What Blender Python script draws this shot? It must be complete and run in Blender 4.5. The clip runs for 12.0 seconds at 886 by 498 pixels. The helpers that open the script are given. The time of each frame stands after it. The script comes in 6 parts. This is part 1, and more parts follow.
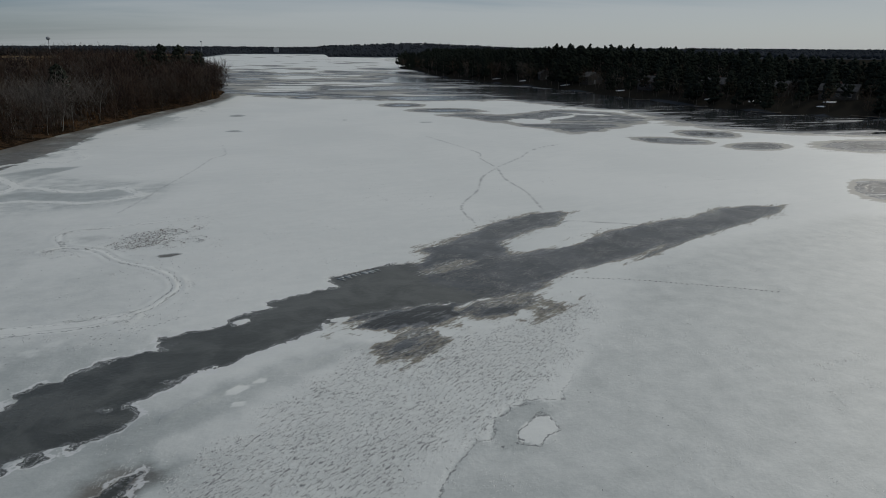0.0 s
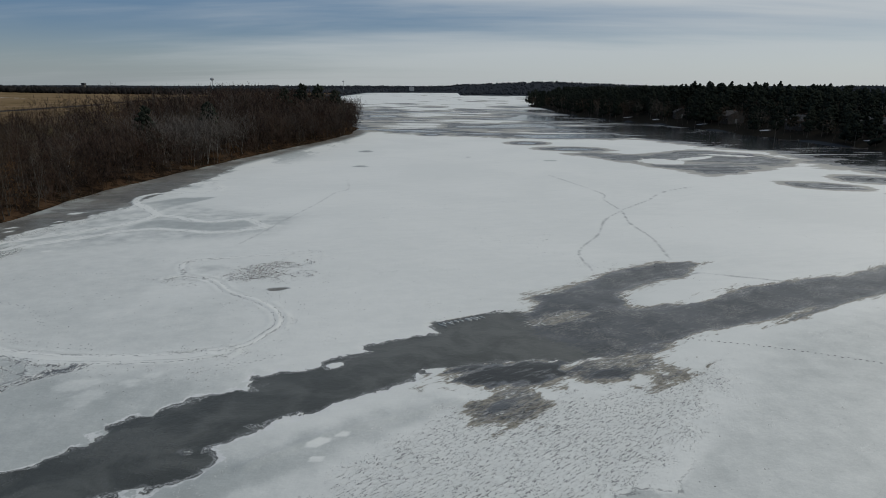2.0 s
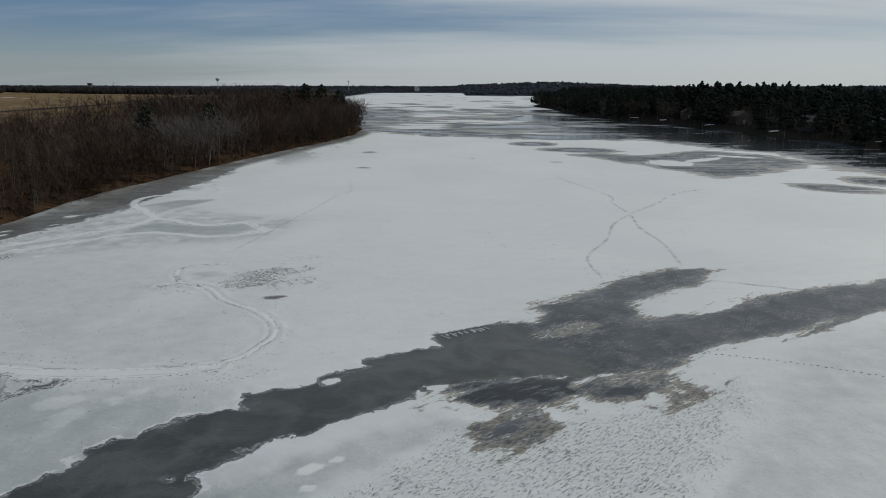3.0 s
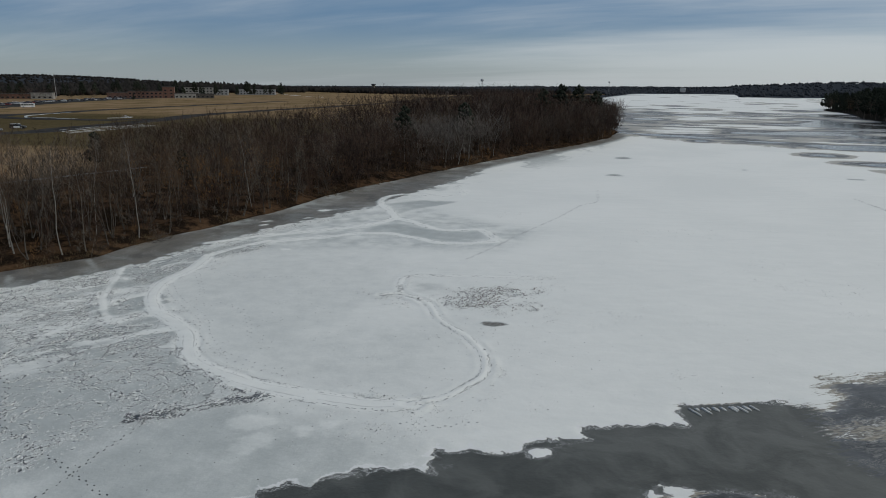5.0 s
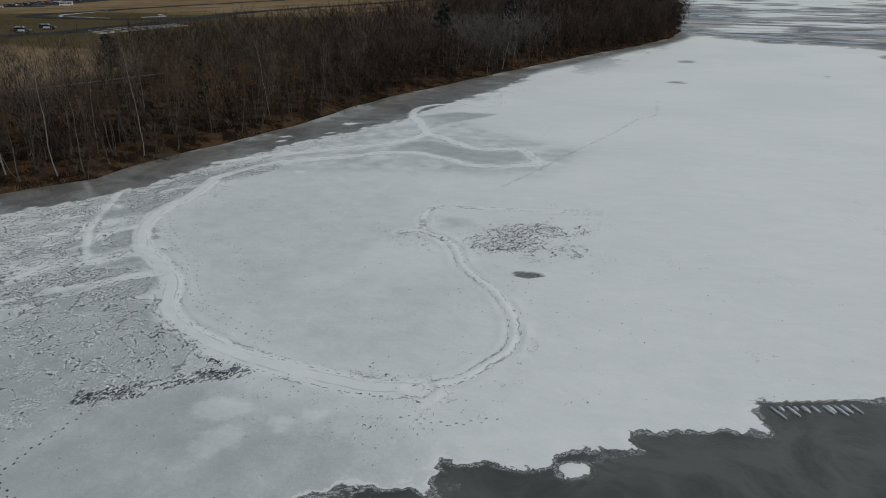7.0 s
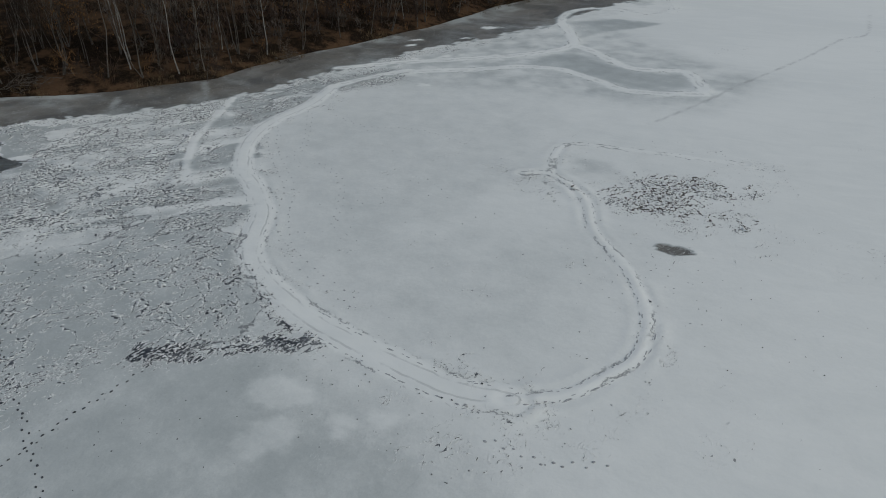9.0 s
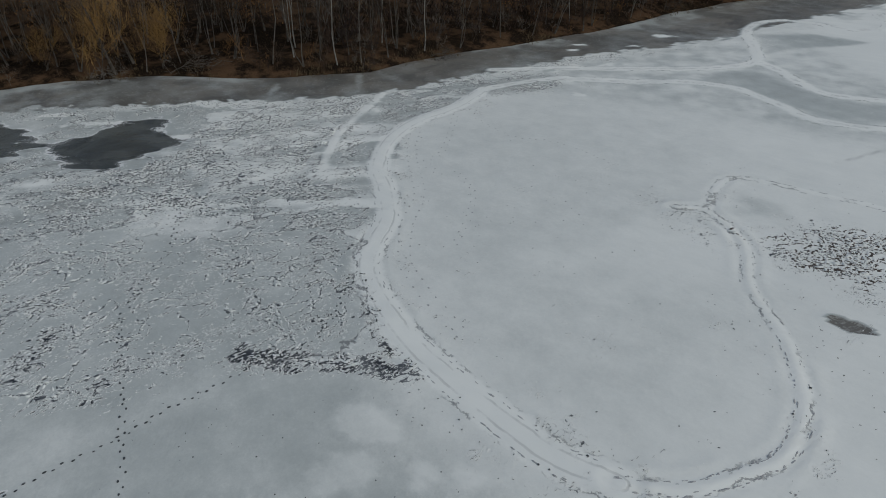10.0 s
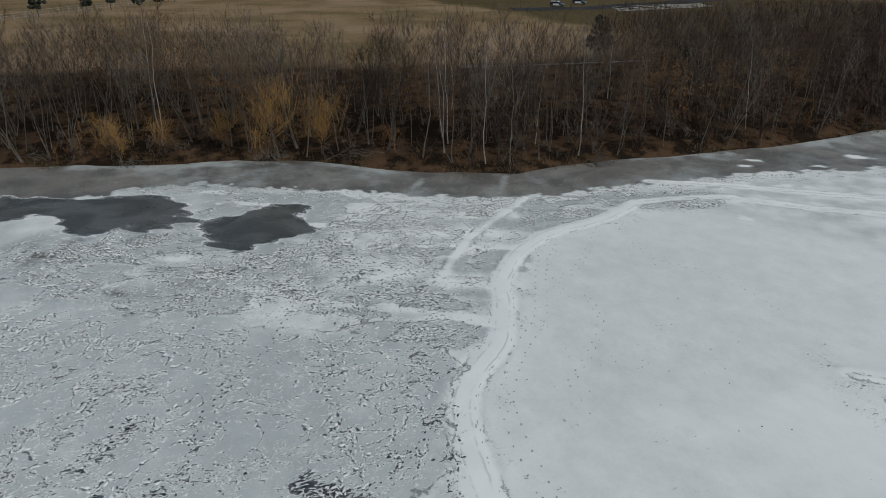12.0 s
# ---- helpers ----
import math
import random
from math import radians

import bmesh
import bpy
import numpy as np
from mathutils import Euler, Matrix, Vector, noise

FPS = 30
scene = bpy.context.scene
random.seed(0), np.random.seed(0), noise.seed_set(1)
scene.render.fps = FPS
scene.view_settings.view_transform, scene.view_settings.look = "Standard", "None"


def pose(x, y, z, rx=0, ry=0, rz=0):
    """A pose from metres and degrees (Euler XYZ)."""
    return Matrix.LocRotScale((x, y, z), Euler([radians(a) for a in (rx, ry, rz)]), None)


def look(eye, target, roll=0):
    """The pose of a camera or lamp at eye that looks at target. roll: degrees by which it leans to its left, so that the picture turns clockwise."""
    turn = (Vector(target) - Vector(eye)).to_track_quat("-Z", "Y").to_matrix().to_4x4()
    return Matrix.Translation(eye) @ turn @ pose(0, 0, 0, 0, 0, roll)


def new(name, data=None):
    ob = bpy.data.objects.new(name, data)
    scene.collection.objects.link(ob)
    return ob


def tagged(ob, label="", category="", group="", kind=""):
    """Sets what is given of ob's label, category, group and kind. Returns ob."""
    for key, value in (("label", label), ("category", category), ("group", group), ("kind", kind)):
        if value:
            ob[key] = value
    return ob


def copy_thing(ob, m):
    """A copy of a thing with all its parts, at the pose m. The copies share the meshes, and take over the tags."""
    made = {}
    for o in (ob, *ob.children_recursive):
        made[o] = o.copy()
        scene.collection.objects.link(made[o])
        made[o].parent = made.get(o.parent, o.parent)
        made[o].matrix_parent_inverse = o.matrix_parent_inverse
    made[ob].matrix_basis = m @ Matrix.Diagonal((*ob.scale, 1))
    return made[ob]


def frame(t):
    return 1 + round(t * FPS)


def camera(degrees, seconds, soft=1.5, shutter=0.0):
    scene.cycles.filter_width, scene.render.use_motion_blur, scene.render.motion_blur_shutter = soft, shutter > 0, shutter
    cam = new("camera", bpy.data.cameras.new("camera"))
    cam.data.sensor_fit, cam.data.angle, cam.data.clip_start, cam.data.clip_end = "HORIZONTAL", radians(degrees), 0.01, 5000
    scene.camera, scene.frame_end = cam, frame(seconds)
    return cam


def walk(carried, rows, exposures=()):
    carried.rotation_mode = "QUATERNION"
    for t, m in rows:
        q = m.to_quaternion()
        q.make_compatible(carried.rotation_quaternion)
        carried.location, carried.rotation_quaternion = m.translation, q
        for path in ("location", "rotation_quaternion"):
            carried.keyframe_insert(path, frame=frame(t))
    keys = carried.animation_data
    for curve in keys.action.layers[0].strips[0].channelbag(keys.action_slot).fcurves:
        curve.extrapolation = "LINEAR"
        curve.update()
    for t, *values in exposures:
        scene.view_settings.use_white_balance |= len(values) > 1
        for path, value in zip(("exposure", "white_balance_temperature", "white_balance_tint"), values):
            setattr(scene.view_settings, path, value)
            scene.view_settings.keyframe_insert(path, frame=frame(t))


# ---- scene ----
cam = camera(68.2, 12.0, soft=0.95)
PATH = [
    (0, (-0.598, -3.72, 19.637), (-0.261, -1.837, 19.055), 0.4),
    (0.2, (-0.305, -3.472, 19.609), (-0.14, -1.552, 19.073), 0.3),
    (0.4, (0.001, -3.188, 19.58), (0.02, -1.25, 19.086), 0.1),
    (0.5, (0.138, -3.03, 19.573), (0.112, -1.089, 19.093), 0.3),
    (1, (0.61, -2.194, 19.544), (0.579, -0.252, 19.067), 0.3),
    (1.5, (0.884, -1.274, 19.498), (0.851, 0.668, 19.021), 0.2),
    (2, (1.094, -0.176, 19.501), (1.06, 1.765, 19.023), 0.2),
    (2.5, (1.2, 1.086, 19.49), (1.166, 3.028, 19.013), 0.2),
    (3, (1.203, 2.52, 19.514), (1.154, 4.462, 19.036), 0.2),
    (3.5, (0.996, 4.376, 19.583), (0.662, 6.288, 19.103), 0.3),
    (3.7, (0.952, 5.234, 19.601), (0.439, 7.106, 19.117), 0.4),
    (5.3, (0.024, 13.224, 19.544), (-0.761, 15.0, 19.067), 0.3),
    (5.5, (-0.243, 14.201, 19.548), (-1.048, 15.968, 19.071), 0.3),
    (6, (-0.909, 16.634, 19.515), (-1.756, 18.37, 18.993), 0.3),
    (6.5, (-1.449, 18.996, 19.486), (-2.285, 20.69, 18.829), 0.1),
    (6.7, (-1.695, 19.842, 19.47), (-2.524, 21.514, 18.752), 0.0),
    (8.3, (-4.24, 26.165, 19.406), (-5.295, 27.64, 18.562), -0.1),
    (8.5, (-4.604, 26.882, 19.389), (-5.668, 28.314, 18.486), -0.1),
    (9, (-5.563, 28.734, 19.339), (-6.679, 30.038, 18.312), -0.2),
    (9.5, (-6.489, 30.365, 19.297), (-7.728, 31.543, 18.26), -0.2),
    (10, (-7.251, 31.765, 19.294), (-8.653, 32.745, 18.257), -0.3),
    (10.5, (-7.954, 32.907, 19.249), (-9.493, 33.652, 18.212), -0.4),
    (11, (-8.546, 33.977, 19.344), (-10.153, 34.555, 18.303), -0.3),
    (11.5, (-9.223, 34.948, 19.471), (-10.851, 35.526, 18.462), -0.4),
    (12, (-9.858, 35.755, 19.533), (-11.579, 36.376, 18.725), -0.3),
]
walk(cam, [(t, look(eye, target, roll)) for t, eye, target, roll in PATH],
     [(0, -0.82, 6500, 10), (0.5, -0.6, 6490, 10), (1.5, -0.49, 6480, 10), (3.5, -0.51, 6460, 10), (5.5, -0.37, 6450, 10), (6.5, -0.42, 6450, 10), (8.5, -0.54, 6360, 10), (9.5, -0.6, 6340, 10), (11, -0.39, 6330, 10), (12, -0.18, 6400, 10)])
import collections

SUN, SKY = 1.68, 0.090
AIR, HAZE_WEST, HAZE_EAST, CLOUD = (0.76, 0.91, 1.06), (4.1, 4.65, 5.0), (6.3, 6.8, 7.0), (8.2, 8.7, 8.9)

# ---- sky, sun ----
SUN_AZ, SUN_EL = radians(52), radians(30)
world = bpy.data.worlds.new("winter_sky")
scene.world = world
world.use_nodes = True
wt = world.node_tree
wt.nodes.clear()


def node(tree, kind, **values):
    n = tree.nodes.new(kind)
    for key, value in values.items():
        if key in n.inputs:
            n.inputs[key].default_value = value
    return n


def math_node(tree, op, a, b=None, clamp=False):
    n = tree.nodes.new("ShaderNodeMath")
    n.operation, n.use_clamp = op, clamp
    for i, v in enumerate((a, b)):
        if v is None:
            continue
        if isinstance(v, (int, float)):
            n.inputs[i].default_value = v
        else:
            tree.links.new(v, n.inputs[i])
    return n.outputs[0]


def mix_node(tree, fac, a, b):
    n = tree.nodes.new("ShaderNodeMix")
    n.data_type = "RGBA"
    for socket, v in ((n.inputs[0], fac), (n.inputs[6], a), (n.inputs[7], b)):
        if isinstance(v, (int, float)):
            socket.default_value = v
        elif isinstance(v, tuple):
            socket.default_value = (*v, 1.0)
        else:
            tree.links.new(v, socket)
    return n.outputs[2]


def ramp_node(tree, fac, lo, hi):
    n = tree.nodes.new("ShaderNodeMapRange")
    n.interpolation_type = "SMOOTHSTEP"
    tree.links.new(fac, n.inputs[0])
    for i, v in ((1, lo), (2, hi)):
        if isinstance(v, (int, float)):
            n.inputs[i].default_value = v
        else:
            tree.links.new(v, n.inputs[i])
    return n.outputs[0]


def noise_node(tree, vector, scale, detail=4.0, rough=0.55, distort=0.0):
    n = tree.nodes.new("ShaderNodeTexNoise")
    n.inputs["Scale"].default_value = scale
    n.inputs["Detail"].default_value = detail
    n.inputs["Roughness"].default_value = rough
    n.inputs["Distortion"].default_value = distort
    if vector is not None:
        tree.links.new(vector, n.inputs["Vector"])
    return n.outputs["Fac"]


def mapping_node(tree, vector, scale=(1, 1, 1), turn=0.0):
    n = tree.nodes.new("ShaderNodeMapping")
    n.inputs["Scale"].default_value = scale
    n.inputs["Rotation"].default_value = (0, 0, turn)
    tree.links.new(vector, n.inputs["Vector"])
    return n.outputs[0]


sky = wt.nodes.new("ShaderNodeTexSky")
sky.sky_type, sky.sun_disc = "NISHITA", False
sky.sun_elevation, sky.sun_rotation = SUN_EL, SUN_AZ
sky.air_density, sky.dust_density, sky.ozone_density = 1.0, 0.4, 2.5
coord = wt.nodes.new("ShaderNodeTexCoord")
sep = wt.nodes.new("ShaderNodeSeparateXYZ")
wt.links.new(coord.outputs["Generated"], sep.inputs[0])
up = math_node(wt, "ADD", math_node(wt, "MAXIMUM", sep.outputs[2], 0.0), 0.10)
flat = wt.nodes.new("ShaderNodeCombineXYZ")
wt.links.new(math_node(wt, "DIVIDE", sep.outputs[0], up), flat.inputs[0])
wt.links.new(math_node(wt, "DIVIDE", sep.outputs[1], up), flat.inputs[1])
# thin cirrus in long bands, thicker towards the sun
band = noise_node(wt, mapping_node(wt, flat.outputs[0], (0.12, 0.36, 1), radians(-28)), 1.0, 5, 0.48, 0.4)
wisp = noise_node(wt, mapping_node(wt, flat.outputs[0], (0.35, 1.1, 1), radians(-22)), 1.4, 5, 0.6, 0.4)
veil = math_node(wt, "ADD", math_node(wt, "MULTIPLY", band, 0.82), math_node(wt, "MULTIPLY", wisp, 0.18))
veil = math_node(wt, "ADD", math_node(wt, "MULTIPLY", math_node(wt, "SUBTRACT", veil, 0.5), 2.0), 0.5)
east = math_node(wt, "ADD", math_node(wt, "MULTIPLY", sep.outputs[0], 0.50), 0.22)
cloud = ramp_node(wt, math_node(wt, "ADD", veil, east), 0.30, 0.88)
haze = ramp_node(wt, sep.outputs[2], 0.115, -0.02)
tint = wt.nodes.new("ShaderNodeMix")
tint.data_type, tint.blend_type = "RGBA", "MULTIPLY"
tint.inputs[0].default_value = 1.0
wt.links.new(sky.outputs[0], tint.inputs[6])
tint.inputs[7].default_value = (*AIR, 1.0)
clear = math_node(wt, "MULTIPLY", ramp_node(wt, sep.outputs[2], 0.0, 0.10), ramp_node(wt, sep.outputs[2], 0.5, 0.15))
low = mix_node(wt, math_node(wt, "MULTIPLY", clear, 0.8), tint.outputs[2], (1.6, 2.9, 4.7))
skycol = mix_node(wt, math_node(wt, "MULTIPLY", haze, 0.95), low, mix_node(wt, ramp_node(wt, sep.outputs[0], -0.75, 0.75), HAZE_WEST, HAZE_EAST))
skycol = mix_node(wt, math_node(wt, "MULTIPLY", cloud, math_node(wt, "SUBTRACT", 0.92, math_node(wt, "MULTIPLY", haze, 0.55))), skycol, CLOUD)
bg = wt.nodes.new("ShaderNodeBackground")
bg.inputs["Strength"].default_value = SKY
wt.links.new(skycol, bg.inputs["Color"])
wo = wt.nodes.new("ShaderNodeOutputWorld")
wt.links.new(bg.outputs[0], wo.inputs["Surface"])

sun = new("sun", bpy.data.lights.new("sun", "SUN"))
sun.data.energy, sun.data.angle, sun.data.color = SUN, radians(1.2), (1.0, 0.95, 0.86)
sun.matrix_world = look(
    (300 * math.sin(SUN_AZ) * math.cos(SUN_EL), 300 * math.cos(SUN_AZ) * math.cos(SUN_EL), 300 * math.sin(SUN_EL)), (0, 0, 0))


# ---- materials ----
def material(name, rough=0.8, spec=0.3, metal=0.0):
    m = bpy.data.materials.new(name)
    m.use_nodes = True
    t = m.node_tree
    b = t.nodes["Principled BSDF"]
    b.inputs["Roughness"].default_value = rough
    b.inputs["Specular IOR Level"].default_value = spec
    b.inputs["Metallic"].default_value = metal
    return m, t, b


def bump(t, b, height, strength, distance):
    n = t.nodes.new("ShaderNodeBump")
    n.inputs["Strength"].default_value, n.inputs["Distance"].default_value = strength, distance
    t.links.new(height, n.inputs["Height"])
    t.links.new(n.outputs[0], b.inputs["Normal"])


def object_coords(t):
    return t.nodes.new("ShaderNodeTexCoord").outputs["Object"]


def simple(name, a, c, scale=1.0, rough=0.8, spec=0.3, metal=0.0, vary=0.0, relief=0.0, stretch=(1, 1, 1)):
    """Two colours mottled by noise at two scales, with a little change from piece to piece."""
    m, t, b = material(name, rough, spec, metal)
    v = mapping_node(t, object_coords(t), stretch)
    n1, n2 = noise_node(t, v, scale, 5), noise_node(t, v, scale * 7.3, 3)
    f = math_node(t, "ADD", math_node(t, "MULTIPLY", n1, 0.65), math_node(t, "MULTIPLY", n2, 0.35))
    f = ramp_node(t, f, 0.32, 0.68)
    if vary:
        info = t.nodes.new("ShaderNodeObjectInfo")
        f = math_node(t, "ADD", f, math_node(t, "MULTIPLY", math_node(t, "SUBTRACT", info.outputs["Random"], 0.5), vary), True)
    t.links.new(mix_node(t, f, a, c), b.inputs["Base Color"])
    if relief:
        bump(t, b, n2, 0.6, relief)
    return m


def attribute(t, name):
    n = t.nodes.new("ShaderNodeAttribute")
    n.attribute_name = name
    return n.outputs["Fac"]


def ice_material():
    m, t, b = material("snow_on_lake_ice", 0.6, 0.5)
    p = object_coords(t)
    cov, flk, slu, crk, drift, calm, edge, lane, lead, thaw, glint, crisp = (attribute(t, a) for a in ("cover", "fleck", "slush", "crack", "streak", "calm", "edge", "lane", "plates", "thaw", "glint", "crisp"))

    def add(*terms):
        total = terms[0]
        for term in terms[1:]:
            total = math_node(t, "ADD", total, term)
        return total

    def times(a, k, clamp=False):
        return math_node(t, "MULTIPLY", a, k, clamp)

    def about(n, k):
        return times(math_node(t, "SUBTRACT", n, 0.5), k)

    def line(v, at, half):
        return ramp_node(t, math_node(t, "ABSOLUTE", math_node(t, "SUBTRACT", v, at)), half, half * 0.4)

    big, mid, fine = noise_node(t, p, 0.07, 4), noise_node(t, p, 0.55, 5, 0.6), noise_node(t, p, 3.6, 4, 0.65)
    crumb = noise_node(t, p, 11.0, 3, 0.6)
    white, grey, bare = (0.79, 0.805, 0.772), (0.44, 0.468, 0.455), (0.104, 0.099, 0.087)
    etched = noise_node(t, mapping_node(t, mapping_node(t, p, (1, 1, 1), radians(-18)), (0.16, 0.55, 1)), 1.0, 7, 0.62, 1.2)
    veil = noise_node(t, p, 0.035, 4, 0.5, 0.6)
    white = mix_node(t, ramp_node(t, add(times(etched, 0.4), times(veil, 0.6)), 0.38, 0.62), (0.768, 0.783, 0.752), (0.825, 0.835, 0.80))
    # packed lanes with broken edges
    worn = add(lane, about(mid, 1.3), about(fine, 0.7), about(crumb, 0.2))
    packed = ramp_node(t, worn, 1.25, 0.6)
    thick = add(cov, times(packed, 0.26))
    # cover is smooth where it lies thick, mottled where it is thin
    loose = ramp_node(t, thick, 0.95, 0.55)
    c = add(thick, times(about(mid, 1.0), add(0.08, times(loose, 0.36))), times(about(fine, 1.0), add(0.05, times(loose, 0.09))), about(big, 0.05), times(about(crumb, 1.0), add(0.04, times(loose, 0.10))), about(noise_node(t, mapping_node(t, mapping_node(t, p, (1, 1, 1), radians(-30)), (0.10, 0.30, 1)), 1.0, 5, 0.6, 0.9), 0.07))
    c = math_node(t, "MINIMUM", math_node(t, "MAXIMUM", c, 0.0), 1.0)
    wetted = mix_node(t, ramp_node(t, noise_node(t, p, 0.16, 5, 0.62, 0.8), 0.38, 0.64), bare, (0.185, 0.172, 0.148))
    seams = times(line(noise_node(t, p, 0.30, 4, 0.6, 1.4), 0.5, 0.010), times(ramp_node(t, fine, 0.4, 0.6), 0.5))
    wetted = mix_node(t, seams, wetted, (0.40, 0.40, 0.38))
    thin = mix_node(t, ramp_node(t, c, 0.0, 0.5), wetted, grey)
    col = mix_node(t, ramp_node(t, c, 0.42, 0.95), thin, white)
    # scoured flecks of bare dark ice beside thrown-up snow, in clusters: swirled where walked on, streaked where blown
    swirl = noise_node(t, mapping_node(t, p, (1.0, 0.55, 1), radians(24)), 3.7, 3, 0.6, 1.6)
    wind = noise_node(t, mapping_node(t, mapping_node(t, p, (1, 1, 1), radians(-43)), (0.62, 2.3, 1)), 4.2, 4, 0.6, 0.5)
    pick = t.nodes.new("ShaderNodeMix")
    t.links.new(drift, pick.inputs[0]), t.links.new(swirl, pick.inputs[2]), t.links.new(wind, pick.inputs[3])
    patch = ramp_node(t, noise_node(t, p, 0.5, 4, 0.65), 0.43, 0.59)
    level = math_node(t, "SUBTRACT", 0.655, times(flk, 0.145))
    level = add(level, times(math_node(t, "SUBTRACT", 1.0, math_node(t, "MAXIMUM", patch, drift)), 0.14), times(drift, 0.035))
    gate = ramp_node(t, flk, 0.02, 0.2)
    dark = times(ramp_node(t, pick.outputs[0], level, add(level, 0.035)), gate, True)
    pale = times(ramp_node(t, pick.outputs[0], math_node(t, "SUBTRACT", level, 0.065), math_node(t, "SUBTRACT", level, 0.03)), times(gate, 0.95), True)
    col = mix_node(t, pale, col, white)
    pit = mix_node(t, ramp_node(t, mid, 0.38, 0.62), (0.025, 0.028, 0.031), (0.13, 0.137, 0.142))
    col = mix_node(t, dark, col, mix_node(t, drift, pit, (0.23, 0.235, 0.235)))
    grit = noise_node(t, mapping_node(t, p, (1.0, 0.7, 1)), 7.5, 3, 0.6, 0.5)
    some = times(ramp_node(t, flk, 0.05, 0.7), patch)
    col = mix_node(t, times(times(ramp_node(t, grit, 0.55, 0.59), some), 0.8), col, white)
    small = times(ramp_node(t, grit, 0.595, 0.63), times(some, 0.85))
    col = mix_node(t, small, col, (0.11, 0.115, 0.12))
    # thin dark lines: rims of the lanes, outlines of grey plates, cracks
    rough_gate = ramp_node(t, mid, 0.50, 0.60)
    rims = times(line(worn, 1.15, 0.09), times(rough_gate, 0.6))
    rut = times(line(add(lane, about(mid, 0.5)), 0.45, 0.09), times(ramp_node(t, mid, 0.56, 0.44), 0.25))
    torn = add(lead, about(mid, 1.8), about(fine, 0.5))
    outline_dark = times(line(torn, 0.0, 0.10), times(ramp_node(t, fine, 0.40, 0.56), times(crisp, 0.75)))
    outline_pale = times(line(torn, -0.28, 0.22), times(ramp_node(t, fine, 0.45, 0.62), times(crisp, 0.6)))
    col = mix_node(t, outline_pale, col, white)
    crack = times(times(crk, 0.75), ramp_node(t, mid, 0.34, 0.56))
    marks = math_node(t, "MAXIMUM", math_node(t, "MAXIMUM", rims, rut), math_node(t, "MAXIMUM", outline_dark, crack))
    col = mix_node(t, marks, col, (0.13, 0.135, 0.14))
    # refrozen slush with reed litter
    reed = noise_node(t, mapping_node(t, mapping_node(t, p, (1, 1, 1), radians(-38)), (0.40, 2.0, 1)), 1.3, 6, 0.68, 1.4)
    wetter = times(math_node(t, "SUBTRACT", 0.78, slu), 1.0)
    drifted = noise_node(t, p, 0.14, 5, 0.55, 0.9)
    murk = mix_node(t, ramp_node(t, drifted, 0.34, 0.66), (0.060, 0.070, 0.084), (0.150, 0.161, 0.176))
    murk = mix_node(t, times(ramp_node(t, reed, 0.50, 0.66), 0.35), murk, (0.21, 0.215, 0.215))
    flow = mapping_node(t, mapping_node(t, p, (1, 1, 1), radians(-36)), (0.42, 1.5, 1))
    thread = noise_node(t, flow, 0.9, 5, 0.6, 2.2)
    veins = math_node(t, "MAXIMUM", line(thread, 0.45, 0.030), line(thread, 0.57, 0.026))
    murk = mix_node(t, times(veins, times(ramp_node(t, noise_node(t, p, 0.33, 4, 0.6, 0.5), 0.42, 0.60), 0.8)), murk, (0.44, 0.43, 0.39))
    edging = ramp_node(t, slu, 0.95, 0.62)
    murk = mix_node(t, times(edging, times(ramp_node(t, noise_node(t, flow, 2.2, 4, 0.62, 1.2), 0.46, 0.60), 0.85)), murk, (0.36, 0.345, 0.30))
    murk = mix_node(t, times(ramp_node(t, slu, 1.0, 1.4), times(ramp_node(t, reed, 0.74, 0.52), 0.95)), murk, (0.030, 0.033, 0.034))
    tan = mix_node(t, ramp_node(t, add(reed, wetter), 0.50, 0.66), murk, (0.31, 0.285, 0.23))
    fibre = noise_node(t, flow, 3.0, 4, 0.6, 1.5)
    tan = mix_node(t, times(ramp_node(t, fibre, 0.50, 0.60), 0.7), tan, (0.10, 0.095, 0.085))
    tan = mix_node(t, times(ramp_node(t, fibre, 0.44, 0.36), 0.5), tan, (0.52, 0.51, 0.48))
    tan = mix_node(t, ramp_node(t, slu, 0.9, 1.25), tan, murk)
    sl_arm = ramp_node(t, add(slu, about(reed, 1.7), about(mid, 0.9), about(fine, 0.6)), 0.40, 0.56)
    # open lead: crisp ragged edge, faint panes of new ice within
    rag = add(edge, about(mid, 2.0), about(fine, 0.6), about(crumb, 0.12))
    open_lead = ramp_node(t, rag, -0.02, 0.05)
    sheen = noise_node(t, mapping_node(t, p, (1, 1, 1), radians(-38)), 0.25, 5, 0.6, 0.8)
    wet = mix_node(t, ramp_node(t, sheen, 0.38, 0.62), (0.066, 0.070, 0.064), (0.112, 0.117, 0.108))
    wet = mix_node(t, times(ramp_node(t, rag, 0.55, 0.05), ramp_node(t, fine, 0.45, 0.6)), wet, (0.19, 0.195, 0.195))
    calm = ramp_node(t, add(calm, about(reed, 1.8)), 0.42, 0.58)
    lip = times(line(rag, -0.14, 0.16), times(calm, times(ramp_node(t, mid, 0.36, 0.52), 0.8)))
    col = mix_node(t, lip, col, (0.76, 0.765, 0.76))
    filament = times(line(math_node(t, "ADD", rag, about(crumb, 0.6)), 0.22, 0.06), times(ramp_node(t, mid, 0.44, 0.52), 0.8))
    wet = mix_node(t, filament, wet, (0.55, 0.56, 0.55))
    calm_open = times(open_lead, calm)
    sl = math_node(t, "MAXIMUM", times(sl_arm, ramp_node(t, slu, 0.02, 0.2)), calm_open)
    col = mix_node(t, sl, col, mix_node(t, calm_open, tan, wet))
